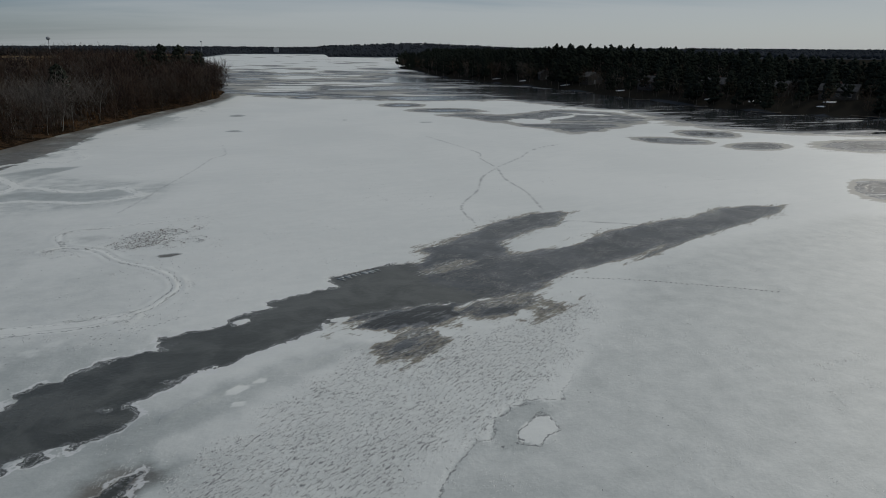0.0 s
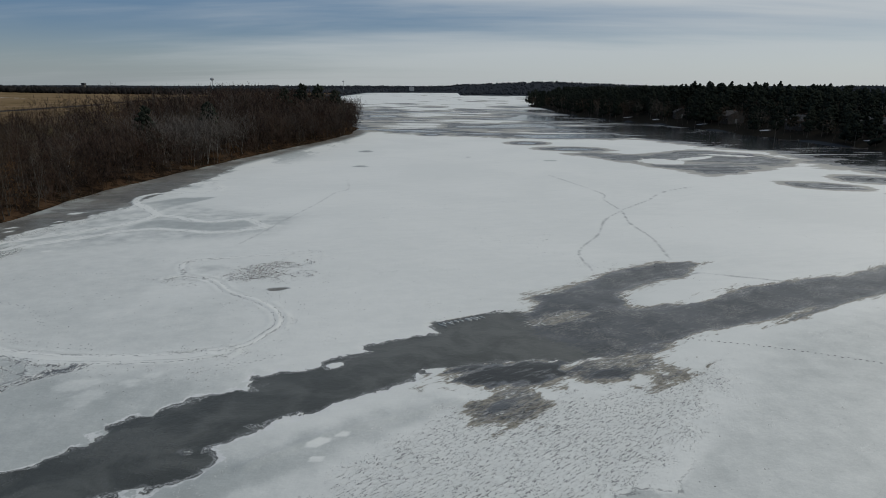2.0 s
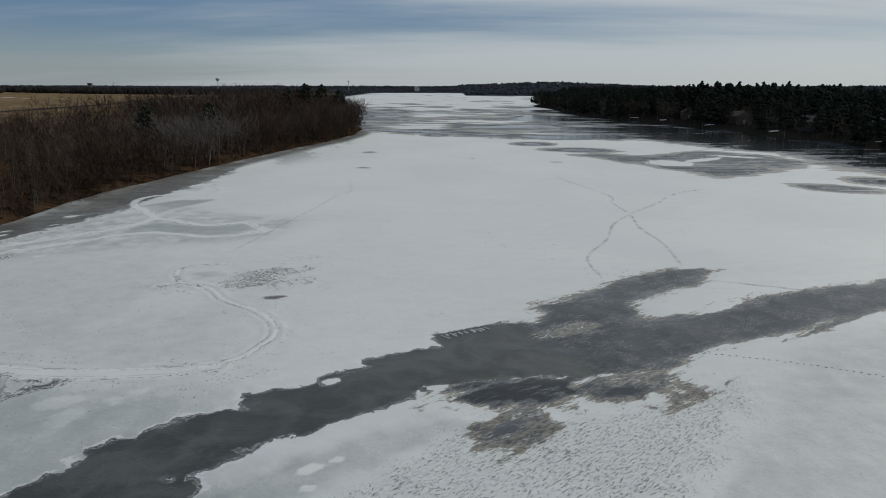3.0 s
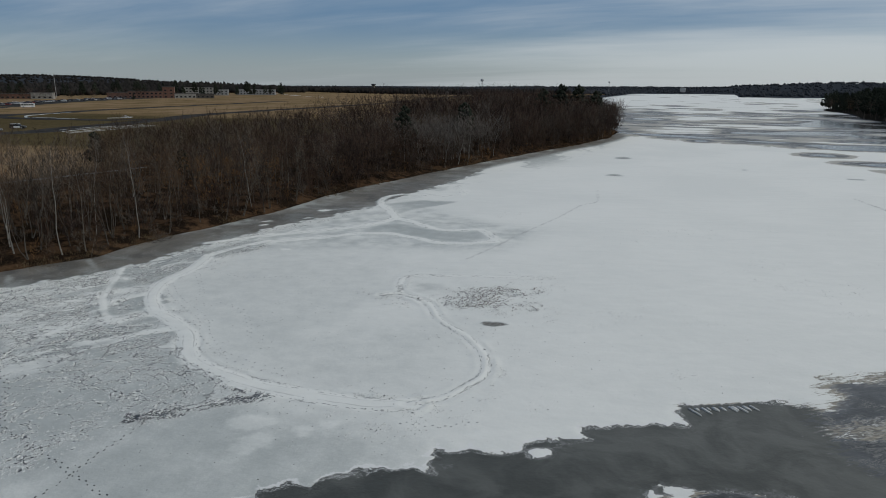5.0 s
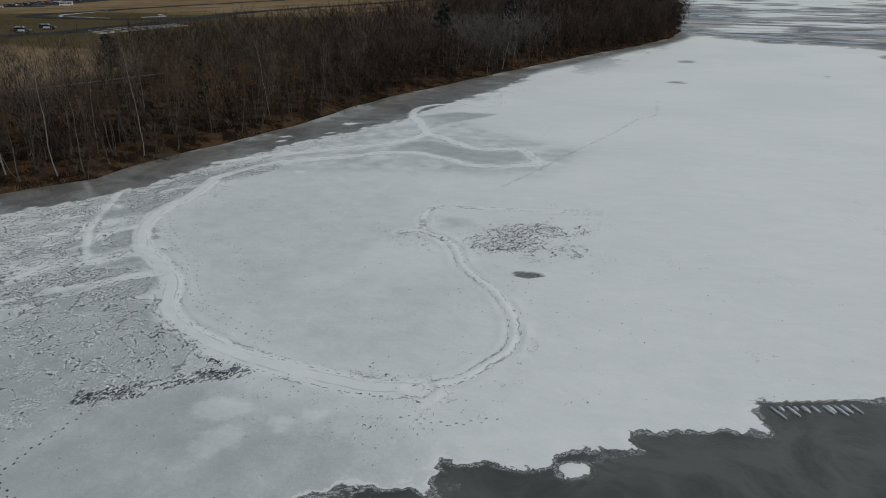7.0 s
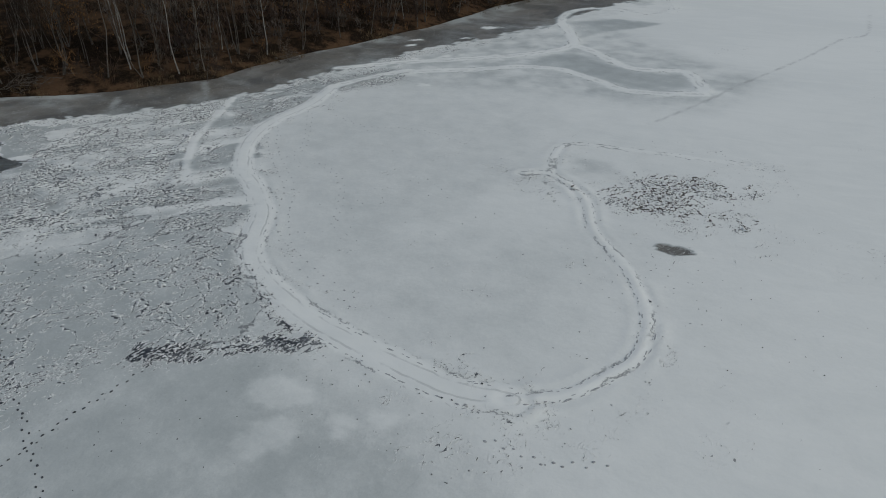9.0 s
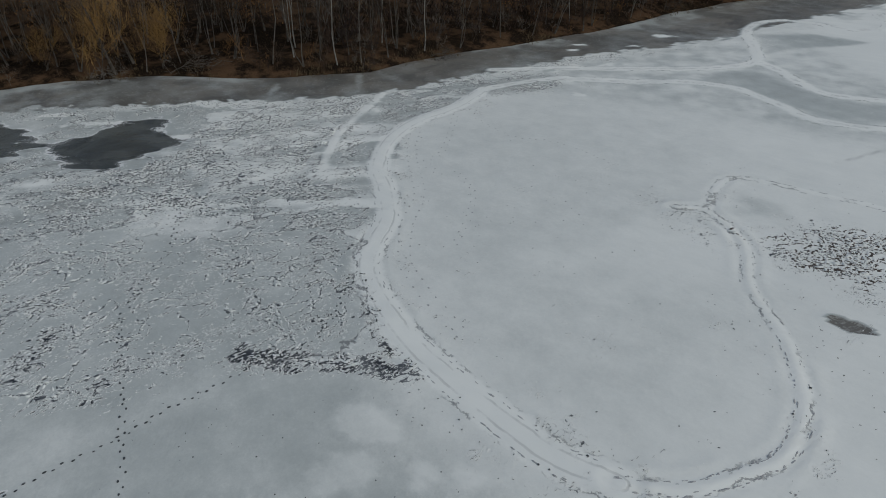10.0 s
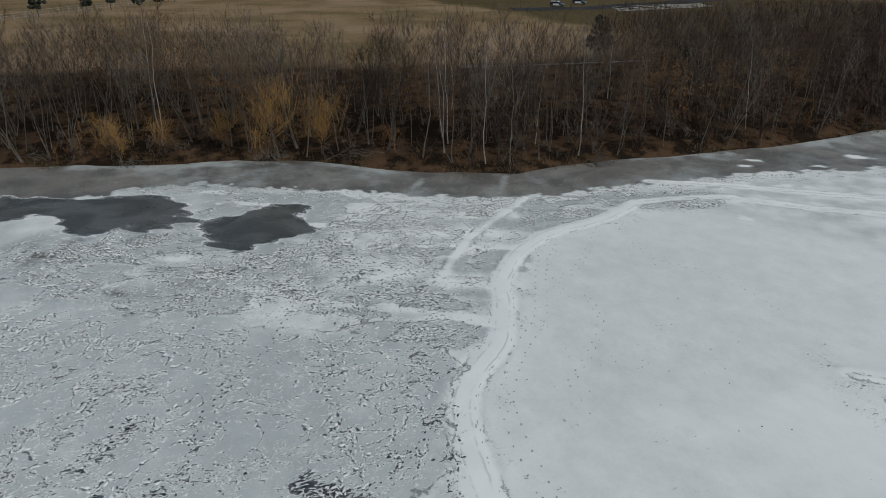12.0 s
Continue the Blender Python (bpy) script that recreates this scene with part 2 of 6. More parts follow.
    # far zones of new ice: tan-grey rim, grey, then black and glossy, with drifted snow in threads
    blown = noise_node(t, mapping_node(t, p, (0.07, 0.42, 1), radians(6)), 1.0, 6, 0.66, 0.6)
    curl = noise_node(t, mapping_node(t, p, (0.11, 0.34, 1), radians(-12)), 1.0, 5, 0.58, 1.8)
    zone = add(thaw, about(blown, 0.30), about(curl, 0.34), about(mid, 0.08))
    threads = times(ramp_node(t, noise_node(t, mapping_node(t, p, (0.035, 0.35, 1), radians(9)), 1.0, 5, 0.65, 0.8), 0.57, 0.64), ramp_node(t, zone, 1.05, 0.5))
    col = mix_node(t, ramp_node(t, zone, -0.14, -0.05), col, (0.37, 0.36, 0.325))
    col = mix_node(t, ramp_node(t, zone, 0.09, 0.14), col, mix_node(t, ramp_node(t, blown, 0.4, 0.6), (0.085, 0.095, 0.105), (0.21, 0.222, 0.232)))
    black = ramp_node(t, zone, 0.34, 0.44)
    col = mix_node(t, black, col, (0.030, 0.034, 0.038))
    col = mix_node(t, times(threads, ramp_node(t, zone, 0.02, 0.12)), col, (0.60, 0.615, 0.61))
    rings = math_node(t, "MAXIMUM", line(zone, 0.22, 0.022), line(zone, 0.52, 0.03))
    col = mix_node(t, times(rings, 0.6), col, (0.42, 0.43, 0.42))
    t.links.new(col, b.inputs["Base Color"])
    rough = math_node(t, "SUBTRACT", times(c, 0.30), add(times(dark, 0.2), times(sl, 0.30)))
    rough = math_node(t, "SUBTRACT", rough, times(c, 0.20))
    gloss = times(black, math_node(t, "SUBTRACT", 1.0, threads))
    t.links.new(math_node(t, "MAXIMUM", math_node(t, "SUBTRACT", add(rough, 0.52), times(gloss, 0.50)), add(0.07, times(glint, 0.27))), b.inputs["Roughness"])
    height = add(times(mid, 0.55), times(fine, add(0.07, times(loose, 0.22))), times(crumb, add(0.015, times(loose, 0.06))), times(pale, 0.25), times(packed, 0.15))
    t.links.new(math_node(t, "SUBTRACT", 0.5, times(times(math_node(t, "MAXIMUM", ramp_node(t, zone, 0.0, 0.3), sl), math_node(t, "SUBTRACT", 1.0, glint)), 0.32)), b.inputs["Specular IOR Level"])
    t.links.new(math_node(t, "SUBTRACT", 1.50, times(ramp_node(t, zone, -0.05, 0.2), 0.14)), b.inputs["IOR"])
    bump(t, b, math_node(t, "SUBTRACT", times(height, math_node(t, "SUBTRACT", 1.0, times(black, 0.96))), add(times(dark, 0.5), times(marks, 0.4), times(sl, 0.5))), 0.6, 0.13)
    return m


def land_material():
    m, t, b = material("leaf_litter_and_dry_grass", 1.0, 0.0)
    p = object_coords(t)
    wood = attribute(t, "wood")
    n1, n2, n3 = noise_node(t, p, 0.05, 5), noise_node(t, p, 0.5, 5, 0.65), noise_node(t, p, 5.0, 4, 0.7)
    n4 = noise_node(t, p, 0.018, 4, 0.55)
    # Litter, with tree shade and sunlit patches put into its dark and bright mottling.
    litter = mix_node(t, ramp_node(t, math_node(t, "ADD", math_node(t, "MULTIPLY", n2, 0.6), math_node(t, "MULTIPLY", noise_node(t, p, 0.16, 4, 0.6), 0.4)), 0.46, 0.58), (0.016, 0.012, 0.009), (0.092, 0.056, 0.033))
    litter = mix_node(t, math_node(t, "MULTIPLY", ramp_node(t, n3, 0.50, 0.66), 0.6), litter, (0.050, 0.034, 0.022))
    litter = mix_node(t, math_node(t, "MULTIPLY", ramp_node(t, noise_node(t, p, 14.0, 3, 0.7), 0.58, 0.68), 0.5), litter, (0.15, 0.10, 0.06))
    grass = mix_node(t, ramp_node(t, n1, 0.36, 0.64), (0.165, 0.120, 0.064), (0.255, 0.178, 0.102))
    grass = mix_node(t, math_node(t, "MULTIPLY", ramp_node(t, n2, 0.45, 0.7), 0.45), grass, (0.075, 0.068, 0.028))
    grass = mix_node(t, math_node(t, "MULTIPLY", ramp_node(t, n4, 0.48, 0.60), 0.6), grass, (0.29, 0.205, 0.13))
    grass = mix_node(t, math_node(t, "MULTIPLY", ramp_node(t, n3, 0.5, 0.7), 0.3), grass, (0.060, 0.046, 0.026))
    mown = ramp_node(t, math_node(t, "ADD", attribute(t, "mown"), math_node(t, "SUBTRACT", n1, 0.5)), 0.35, 0.65)
    grass = mix_node(t, math_node(t, "MULTIPLY", mown, 0.85), grass, mix_node(t, ramp_node(t, n2, 0.36, 0.64), (0.048, 0.042, 0.021), (0.088, 0.072, 0.036)))
    # Beyond about 1200 m the ground colour takes on blue distance haze.
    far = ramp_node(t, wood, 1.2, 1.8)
    # East pine floor: needle duff, darkened further for tree shade in its colour.
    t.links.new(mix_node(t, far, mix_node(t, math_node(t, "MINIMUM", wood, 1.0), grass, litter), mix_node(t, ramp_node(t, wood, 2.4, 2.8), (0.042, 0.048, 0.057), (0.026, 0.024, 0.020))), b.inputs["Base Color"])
    bump(t, b, n3, 0.8, 0.12)
    return m


def twig_material(name, dark, warm, pale):
    """Bark or twigs whose tone changes from tree to tree, with fine mottling."""
    m, t, b = material(name, 1.0, 0.0)
    v = object_coords(t)
    info = t.nodes.new("ShaderNodeObjectInfo")
    tone = math_node(t, "FRACT", math_node(t, "ADD", attribute(t, "tone"), info.outputs["Random"]))
    f = math_node(t, "ADD", tone, math_node(t, "MULTIPLY", math_node(t, "SUBTRACT", noise_node(t, v, 1.3, 3), 0.5), 0.9), True)
    col = mix_node(t, ramp_node(t, f, 0.15, 0.5), dark, warm)
    t.links.new(mix_node(t, ramp_node(t, f, 0.62, 0.95), col, pale), b.inputs["Base Color"])
    return m


ICE, LAND = ice_material(), land_material()
BARK = simple("grey_bark", (0.050, 0.044, 0.038), (0.17, 0.153, 0.133), 3.0, 1.0, 0.0, vary=0.7, relief=0.02, stretch=(3, 3, 0.6))
PALEBARK = simple("pale_aspen_bark", (0.17, 0.16, 0.145), (0.38, 0.365, 0.335), 2.2, 1.0, 0.0, vary=0.4, relief=0.01, stretch=(1, 1, 2.0))
TWIG = twig_material("brown_twigs", (0.040, 0.032, 0.027), (0.090, 0.062, 0.043), (0.15, 0.132, 0.112))
# Purple-brown twigs of farther stands, darkened for backlit shade in the colour.
FARTWIG = twig_material("dark_purple_brown_twigs", (0.036, 0.028, 0.025), (0.080, 0.054, 0.041), (0.092, 0.077, 0.067))
PALETWIG = simple("pale_twigs", (0.085, 0.074, 0.066), (0.17, 0.152, 0.136), 2.0, 1.0, 0.0, vary=0.5)
GOLD = simple("golden_willow_twigs", (0.23, 0.132, 0.042), (0.36, 0.215, 0.08), 1.5, 0.8, 0.2, vary=0.3)
STRAW = simple("dry_straw", (0.060, 0.045, 0.028), (0.16, 0.118, 0.07), 1.5, 1.0, 0.0, vary=0.4)
LEAF = simple("dry_oak_leaves", (0.13, 0.066, 0.028), (0.26, 0.145, 0.062), 1.5, 1.0, 0.0, vary=0.4)
NEEDLE = simple("pine_needles", (0.018, 0.022, 0.018), (0.042, 0.049, 0.036), 1.4, 1.0, 0.0, vary=0.5)
# Paler and bluer than near woods: distance haze put into the colour.
FARWOOD = simple("hazy_far_woods", (0.036, 0.041, 0.049), (0.058, 0.063, 0.071), 0.02, 1.0, 0.0)
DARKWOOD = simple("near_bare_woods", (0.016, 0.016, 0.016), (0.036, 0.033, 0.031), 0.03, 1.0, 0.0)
ASPHALT = simple("worn_asphalt", (0.030, 0.031, 0.033), (0.062, 0.062, 0.061), 0.15, 1.0, 0.0)
PALEICE = simple("torn_ice", (0.32, 0.335, 0.335), (0.56, 0.575, 0.57), 2.0, 0.5, 0.4, relief=0.02)
SNOW = simple("old_snow", (0.66, 0.68, 0.71), (0.82, 0.83, 0.84), 0.8, 0.8, 0.2, relief=0.03)
BRICK = simple("red_brick", (0.13, 0.072, 0.056), (0.20, 0.112, 0.085), 0.6, 0.85, 0.2, vary=0.3)
PALEWALL = simple("pale_cladding", (0.22, 0.215, 0.20), (0.36, 0.35, 0.325), 0.4, 0.7, 0.3, vary=0.4)
DARKWALL = simple("dark_cladding", (0.060, 0.055, 0.050), (0.13, 0.115, 0.10), 0.5, 0.8, 0.2, vary=0.6)
ROOF = simple("roof_felt", (0.05, 0.05, 0.052), (0.12, 0.115, 0.11), 0.5, 0.85, 0.2, vary=0.4)
GLASS = simple("dark_glass", (0.015, 0.018, 0.022), (0.03, 0.034, 0.04), 0.5, 0.08, 0.6)
GRAVEL = simple("pale_gravel", (0.12, 0.12, 0.125), (0.24, 0.24, 0.25), 0.8, 0.9, 0.2)
CARWHITE = simple("white_car_paint", (0.70, 0.71, 0.72), (0.78, 0.78, 0.78), 1.0, 0.3, 0.5)
CARDARK = simple("dark_car_paint", (0.012, 0.013, 0.015), (0.03, 0.03, 0.034), 1.0, 0.3, 0.5)
CARGREY = simple("grey_car_paint", (0.14, 0.15, 0.16), (0.22, 0.225, 0.23), 1.0, 0.3, 0.5)
CARRED = simple("red_car_paint", (0.22, 0.02, 0.02), (0.3, 0.04, 0.03), 1.0, 0.3, 0.5)
RUBBER = simple("tyre_rubber", (0.015, 0.015, 0.015), (0.03, 0.03, 0.03), 3.0, 0.9, 0.2)
STEEL = simple("galvanised_steel", (0.28, 0.29, 0.30), (0.42, 0.43, 0.44), 1.0, 0.5, 0.4, 0.4)
CRUST = simple("crusted_snow", (0.62, 0.635, 0.62), (0.80, 0.81, 0.79), 3.0, 0.7, 0.3)
REEDLITTER = simple("dark_reed_litter", (0.045, 0.038, 0.034), (0.13, 0.11, 0.10), 3.0, 0.9, 0.1)
DENT = simple("scraped_ice", (0.045, 0.05, 0.055), (0.17, 0.18, 0.185), 2.0, 0.5, 0.4)
GREYRUT = simple("grey_rut_ice", (0.26, 0.265, 0.27), (0.46, 0.47, 0.47), 3.0, 0.6, 0.3)
WETPRINT = simple("melted_print_ice", (0.035, 0.038, 0.04), (0.075, 0.08, 0.085), 3.0, 0.4, 0.4)


# ---- fields: smooth noise, distances to lines and outlines ----
TABLE = np.random.RandomState(11).rand(512, 512)


def vnoise(x, y, s=0):
    x, y = x + 71.3 * s, y + 37.7 * s
    xi, yi = np.floor(x).astype(np.int64), np.floor(y).astype(np.int64)
    u, v = x - xi, y - yi
    u, v = u * u * (3 - 2 * u), v * v * (3 - 2 * v)
    a, b2 = xi & 511, (xi + 1) & 511
    c, d = yi & 511, (yi + 1) & 511
    return (TABLE[a, c] * (1 - u) + TABLE[b2, c] * u) * (1 - v) + (TABLE[a, d] * (1 - u) + TABLE[b2, d] * u) * v


def fbm(x, y, s=0, octaves=3):
    """Noise about 0, within about -0.5 to 0.5."""
    total, amp, gain = 0.0, 0.5, 0.0
    for k in range(octaves):
        total = total + amp * vnoise(x * 2 ** k, y * 2 ** k, s + 3 * k)
        gain, amp = gain + amp, amp * 0.5
    return total / gain - 0.5


def line_distance(X, Y, pts):
    best = np.full(X.shape, 1e9)
    for (ax, ay), (bx, by) in zip(pts[:-1], pts[1:]):
        dx, dy = bx - ax, by - ay
        k = np.clip(((X - ax) * dx + (Y - ay) * dy) / (dx * dx + dy * dy + 1e-12), 0, 1)
        best = np.minimum(best, np.hypot(X - ax - k * dx, Y - ay - k * dy))
    return best


def inside_distance(X, Y, pts):
    """Distance to the outline: above 0 inside it, below 0 outside."""
    ring = list(pts) + [pts[0]]
    d = line_distance(X, Y, ring)
    odd = np.zeros(X.shape, bool)
    for (ax, ay), (bx, by) in zip(ring[:-1], ring[1:]):
        if ay != by:
            odd ^= ((ay > Y) != (by > Y)) & (X < (bx - ax) * (Y - ay) / (by - ay) + ax)
    return np.where(odd, d, -d)


def step(v, lo, hi):
    k = np.clip((v - lo) / (hi - lo), 0, 1)
    return k * k * (3 - 2 * k)


def smooth_line(pts, n=6):
    """A rounded line through the points."""
    p = [Vector((*q, 0)) for q in pts]
    p = [p[0] * 2 - p[1]] + p + [p[-1] * 2 - p[-2]]
    out = []
    for a, b2, c, d in zip(p, p[1:], p[2:], p[3:]):
        for k in range(n):
            u = k / n
            q = 0.5 * (2 * b2 + (c - a) * u + (2 * a - 5 * b2 + 4 * c - d) * u * u + (3 * b2 - a - 3 * c + d) * u ** 3)
            out.append((q.x, q.y))
    return out + [pts[-1]]


def axis(fine_lo, fine_hi, h, lo, hi, grow, hmax=1e9):
    """Grid lines: even steps h in the middle, widening outwards."""
    mid = list(np.arange(fine_lo, fine_hi, h))
    up_, s, v = [], h, fine_hi
    while v < hi:
        up_.append(v)
        s = min(s * grow[1], hmax)
        v += s
    down, s, v = [], h, fine_lo
    while v > lo:
        s = s * grow[0]
        v -= s
        down.append(v)
    return np.array(down[::-1] + mid + up_ + [hi])


def fast_mesh(name, V, F):
    me = bpy.data.meshes.new(name)
    V, F = np.asarray(V, np.float32), np.asarray(F, np.int32)
    k = F.shape[1]
    me.vertices.add(len(V)), me.loops.add(F.size), me.polygons.add(len(F))
    me.vertices.foreach_set("co", V.ravel())
    me.loops.foreach_set("vertex_index", F.ravel())
    me.polygons.foreach_set("loop_start", np.arange(0, F.size, k, dtype=np.int32))
    me.update(calc_edges=True)
    return me


def grid_mesh(name, xs, ys, Z, keep=None, attributes=()):
    nx, ny = len(xs), len(ys)
    X, Y = np.meshgrid(xs, ys)
    idx = np.arange(nx * ny).reshape(ny, nx)
    F = np.stack([idx[:-1, :-1], idx[:-1, 1:], idx[1:, 1:], idx[1:, :-1]], -1).reshape(-1, 4)
    if keep is not None:
        F = F[keep.ravel()[F].any(1)]
    used = np.zeros(nx * ny, bool)
    used[F.ravel()] = True
    remap = np.cumsum(used) - 1
    V = np.stack([X.ravel(), Y.ravel(), Z.ravel()], -1)[used]
    me = fast_mesh(name, V, remap[F])
    me.polygons.foreach_set("use_smooth", np.ones(len(me.polygons), bool))
    for key, values in attributes:
        a = me.attributes.new(key, "FLOAT", "POINT")
        a.data.foreach_set("value", np.ascontiguousarray(values.ravel()[used], np.float32))
    return me


def part(name, me, mat, parent=None, label=""):
    """Links a mesh (or a bmesh) as one object under a thing or a part."""
    if isinstance(me, bmesh.types.BMesh):
        data = bpy.data.meshes.new(name)
        me.to_mesh(data)
        me.free()
        me = data
    if not me.materials:
        me.materials.append(mat)
    ob = new(name, me)
    if parent is not None:
        ob.parent = parent
    return tagged(ob, label)


# ---- shores ----
WEST_NEAR = [(-130, -160), (-100, -50), (-92, 0), (-87, 15), (-84.5, 23), (-82, 31.4), (-80, 40), (-78, 46), (-72, 52.5), (-69, 58), (-66.8, 64),
             (-67.3, 70), (-67, 77), (-66, 85), (-65, 95), (-66, 110), (-66, 123), (-64, 144), (-61, 167), (-57, 194), (-52, 225), (-47, 250), (-44, 286), (-46, 325)]
WEST_FAR = [(-60, 365), (-82, 450), (-130, 700), (-250, 1400), (-330, 2450), (-345, 2640), (-100, 2700), (10, 2650), (14, 1800), (120, 1740), (240, 1760), (235, 1600),
            (165, 1200), (120, 900), (100, 815)]
EAST_NEAR = [(84, 780), (81, 730), (88, 640), (85, 520), (95, 440), (115, 372), (127, 300), (132, 262), (137, 224), (150, 194), (171, 176), (240, 150), (330, 90), (520, -160)]
LAKE = WEST_NEAR + WEST_FAR + EAST_NEAR


def shore(X, Y):
    """Metres inland from the water's edge; below 0 on the lake."""
    return -inside_distance(X, Y, LAKE)


def land_height(X, Y, d=None):
    d = shore(X, Y) if d is None else d
    d = d + fbm(X / 9, Y / 9, 4) * 2.2 * step(-np.abs(d), -60, -5)
    west = step(-X, -20, 40)
    h = -1.2 + 1.3 * step(d, -4.0, 0.6) + 0.8 * step(d, 0.3, 4.0)
    h = h + step(d, 2, 34) * (3.2 * west + 2.2 * (1 - west))
    h = h + (1 - west) * step(d, 60, 600) * 7
    h = h + 37 * np.exp(-((X + 1500) / 420) ** 2 - ((Y - 1080) / 420) ** 2) + 24 * np.exp(-((X - 420) / 420) ** 2 - ((Y - 3100) / 330) ** 2)
    far = np.hypot(X, Y - 200)
    h = h + step(far, 1500, 3800) * step(d, 20, 500) * (16 + 22 * fbm(X / 900, Y / 900, 8))
    return h + step(d, 1, 20) * fbm(X / 14, Y / 14, 6) * 0.6


def height_at(x, y):
    return float(land_height(np.array([float(x)]), np.array([float(y)]))[0])


# ---- land: one sheet out to the horizon ----
gx = axis(-170, -40, 2.0, -4600, 4600, (1.07, 1.05))
gy = axis(-40, 350, 2.6, -2500, 4800, (1.1, 1.035))
LX, LY = np.meshgrid(gx, gy)
LD = shore(LX, LY)
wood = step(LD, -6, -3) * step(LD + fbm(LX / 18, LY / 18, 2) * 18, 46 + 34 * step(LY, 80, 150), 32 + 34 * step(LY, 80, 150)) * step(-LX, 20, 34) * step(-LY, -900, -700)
# East shore gets the shade-darkened pine floor.
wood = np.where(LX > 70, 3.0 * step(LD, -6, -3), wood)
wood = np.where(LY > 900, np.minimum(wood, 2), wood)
# Far land takes the haze-tinted woods colour.
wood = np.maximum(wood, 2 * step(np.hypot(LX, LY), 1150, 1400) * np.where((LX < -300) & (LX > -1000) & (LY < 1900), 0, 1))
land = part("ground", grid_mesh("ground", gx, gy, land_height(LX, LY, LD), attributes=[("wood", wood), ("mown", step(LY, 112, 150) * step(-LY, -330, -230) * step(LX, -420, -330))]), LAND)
tagged(land, "leaf-littered wooded bank and dry tan grass field", "ground", kind="structure")


# ---- lake: one sheet of ice, snow-covered, bare, refrozen or open ----
CHANNEL_NORTH = [(-120, -46), (-60, 2), (-44, 14), (-37, 19), (-32.4, 22.6), (-30, 24.6), (-28.2, 25.4), (-26, 26.8), (-22, 30.2), (-20.0, 32.5), (-19.2, 34.5), (-17.2, 36.6), (-15, 38.2), (-12.3, 39.8),
                 (-12.9, 41.6), (-8.4, 43.7), (-5, 47.7), (-0.2, 50.1), (-0.6, 52.6), (3.5, 54.8), (7.6, 56), (8.3, 60.5), (12.4, 63.9), (18.2, 69.4), (25.6, 73.8), (31, 73.6)]
CHANNEL_SOUTH = [(25, 67.2), (18.4, 61.2), (17.6, 57.4), (24.2, 59.3), (30.8, 64.4), (41.9, 68.5), (50, 73.0), (60, 73.2), (56, 68.2), (45, 62.6), (33.9, 56.3), (27.1, 52.6), (20.6, 50.0),
                 (16.5, 46.2), (9.4, 44.5), (2.4, 44.2), (-0.4, 42.8), (-2.6, 41), (-6, 38.0), (-9.6, 35), (-11.5, 33.7), (-13, 32.2), (-11.4, 30.8), (-14, 28.3), (-17, 26.5), (-22, 23), (-30, 16), (-46, 2), (-110, -62)]
POND_EAST = [(-62.9, 34.3), (-64.0, 35.9), (-64.6, 37.6), (-65.6, 40.0), (-65.0, 42.2), (-62.2, 42.1), (-60.0, 42.3), (-58.5, 43.2), (-57.9, 41.7), (-57.3, 40.3), (-56.8, 39.0), (-56.1, 37.4), (-56.1, 36.2), (-57.8, 35.1), (-59.5, 34.4)]
POND_WEST = [(-66, 4), (-69.3, 16.7), (-69.4, 18.5), (-70.0, 20.4), (-68.0, 23.5), (-65.1, 23.4), (-63.5, 25.3), (-64.0, 26.7), (-64.4, 27.9), (-62.9, 29.7), (-63.6, 31.2), (-63.7, 33.2), (-66.6, 32.2), (-68.7, 32.7), (-71.8, 30.7),
             (-72.8, 28.1), (-73.6, 24.3), (-74.7, 21.4), (-76.7, 18.6), (-78.2, 14.5), (-84, 4)]
FRONT = [(-60, 330), (-16, 284), (-2.5, 280), (20, 268), (39, 259), (56, 262), (72, 268), (83, 244), (90, 228), (100, 212), (103, 192), (96, 178), (101, 158), (114, 145), (134, 136), (200, 128), (400, 60), (900, 300), (600, 1900), (-500, 2600), (-400, 900)]
NEW_ICE = [(34, 204), (40, 194), (50, 174), (59, 151), (69, 156), (80, 167), (91, 175), (98, 188), (93, 206), (78, 219), (66, 208), (54, 199), (44, 207)]
GREY_BAND = [(-70, 4), (-72, 18), (-73, 26), (-75, 28.4), (-74.3, 34.3), (-72.7, 37), (-69.6, 41), (-67.9, 44.4), (-65.5, 49.2), (-63.4, 53.2), (-60.8, 57.8), (-58.3, 65), (-59.2, 72), (-58, 84), (-54.6, 99), (-53, 120), (-52.5, 145), (-54, 170), (-52, 200), (-46, 225), (-43, 250)]
TRACK = [(-54.9, 69.9), (-52.6, 65), (-51.5, 60), (-49.1, 56), (-45.3, 52.7), (-41.8, 51.2), (-38.3, 49.3), (-36.4, 47.4), (-34.2, 45.5), (-31, 44.5), (-27.3, 44), (-24, 44.1), (-21.6, 44.3), (-18.8, 44.7), (-16.5, 45.7)]
SPUR = [(-59.6, 61.6), (-57.8, 59.6), (-55.5, 56.7), (-52.6, 53.3), (-49, 50.4), (-47.4, 49.4)]
LOOP = [(-16.5, 45.7), (-14.9, 47.6), (-14.0, 50.3), (-13.8, 52), (-14.8, 54.9), (-17.4, 58), (-21, 60.7), (-23.8, 64.3), (-27.4, 66), (-28.9, 64.9)]
HOOK = [(-27.4, 66), (-29.3, 69.8), (-29.2, 72), (-26.6, 73.3), (-22, 75), (-17.6, 76.6)]
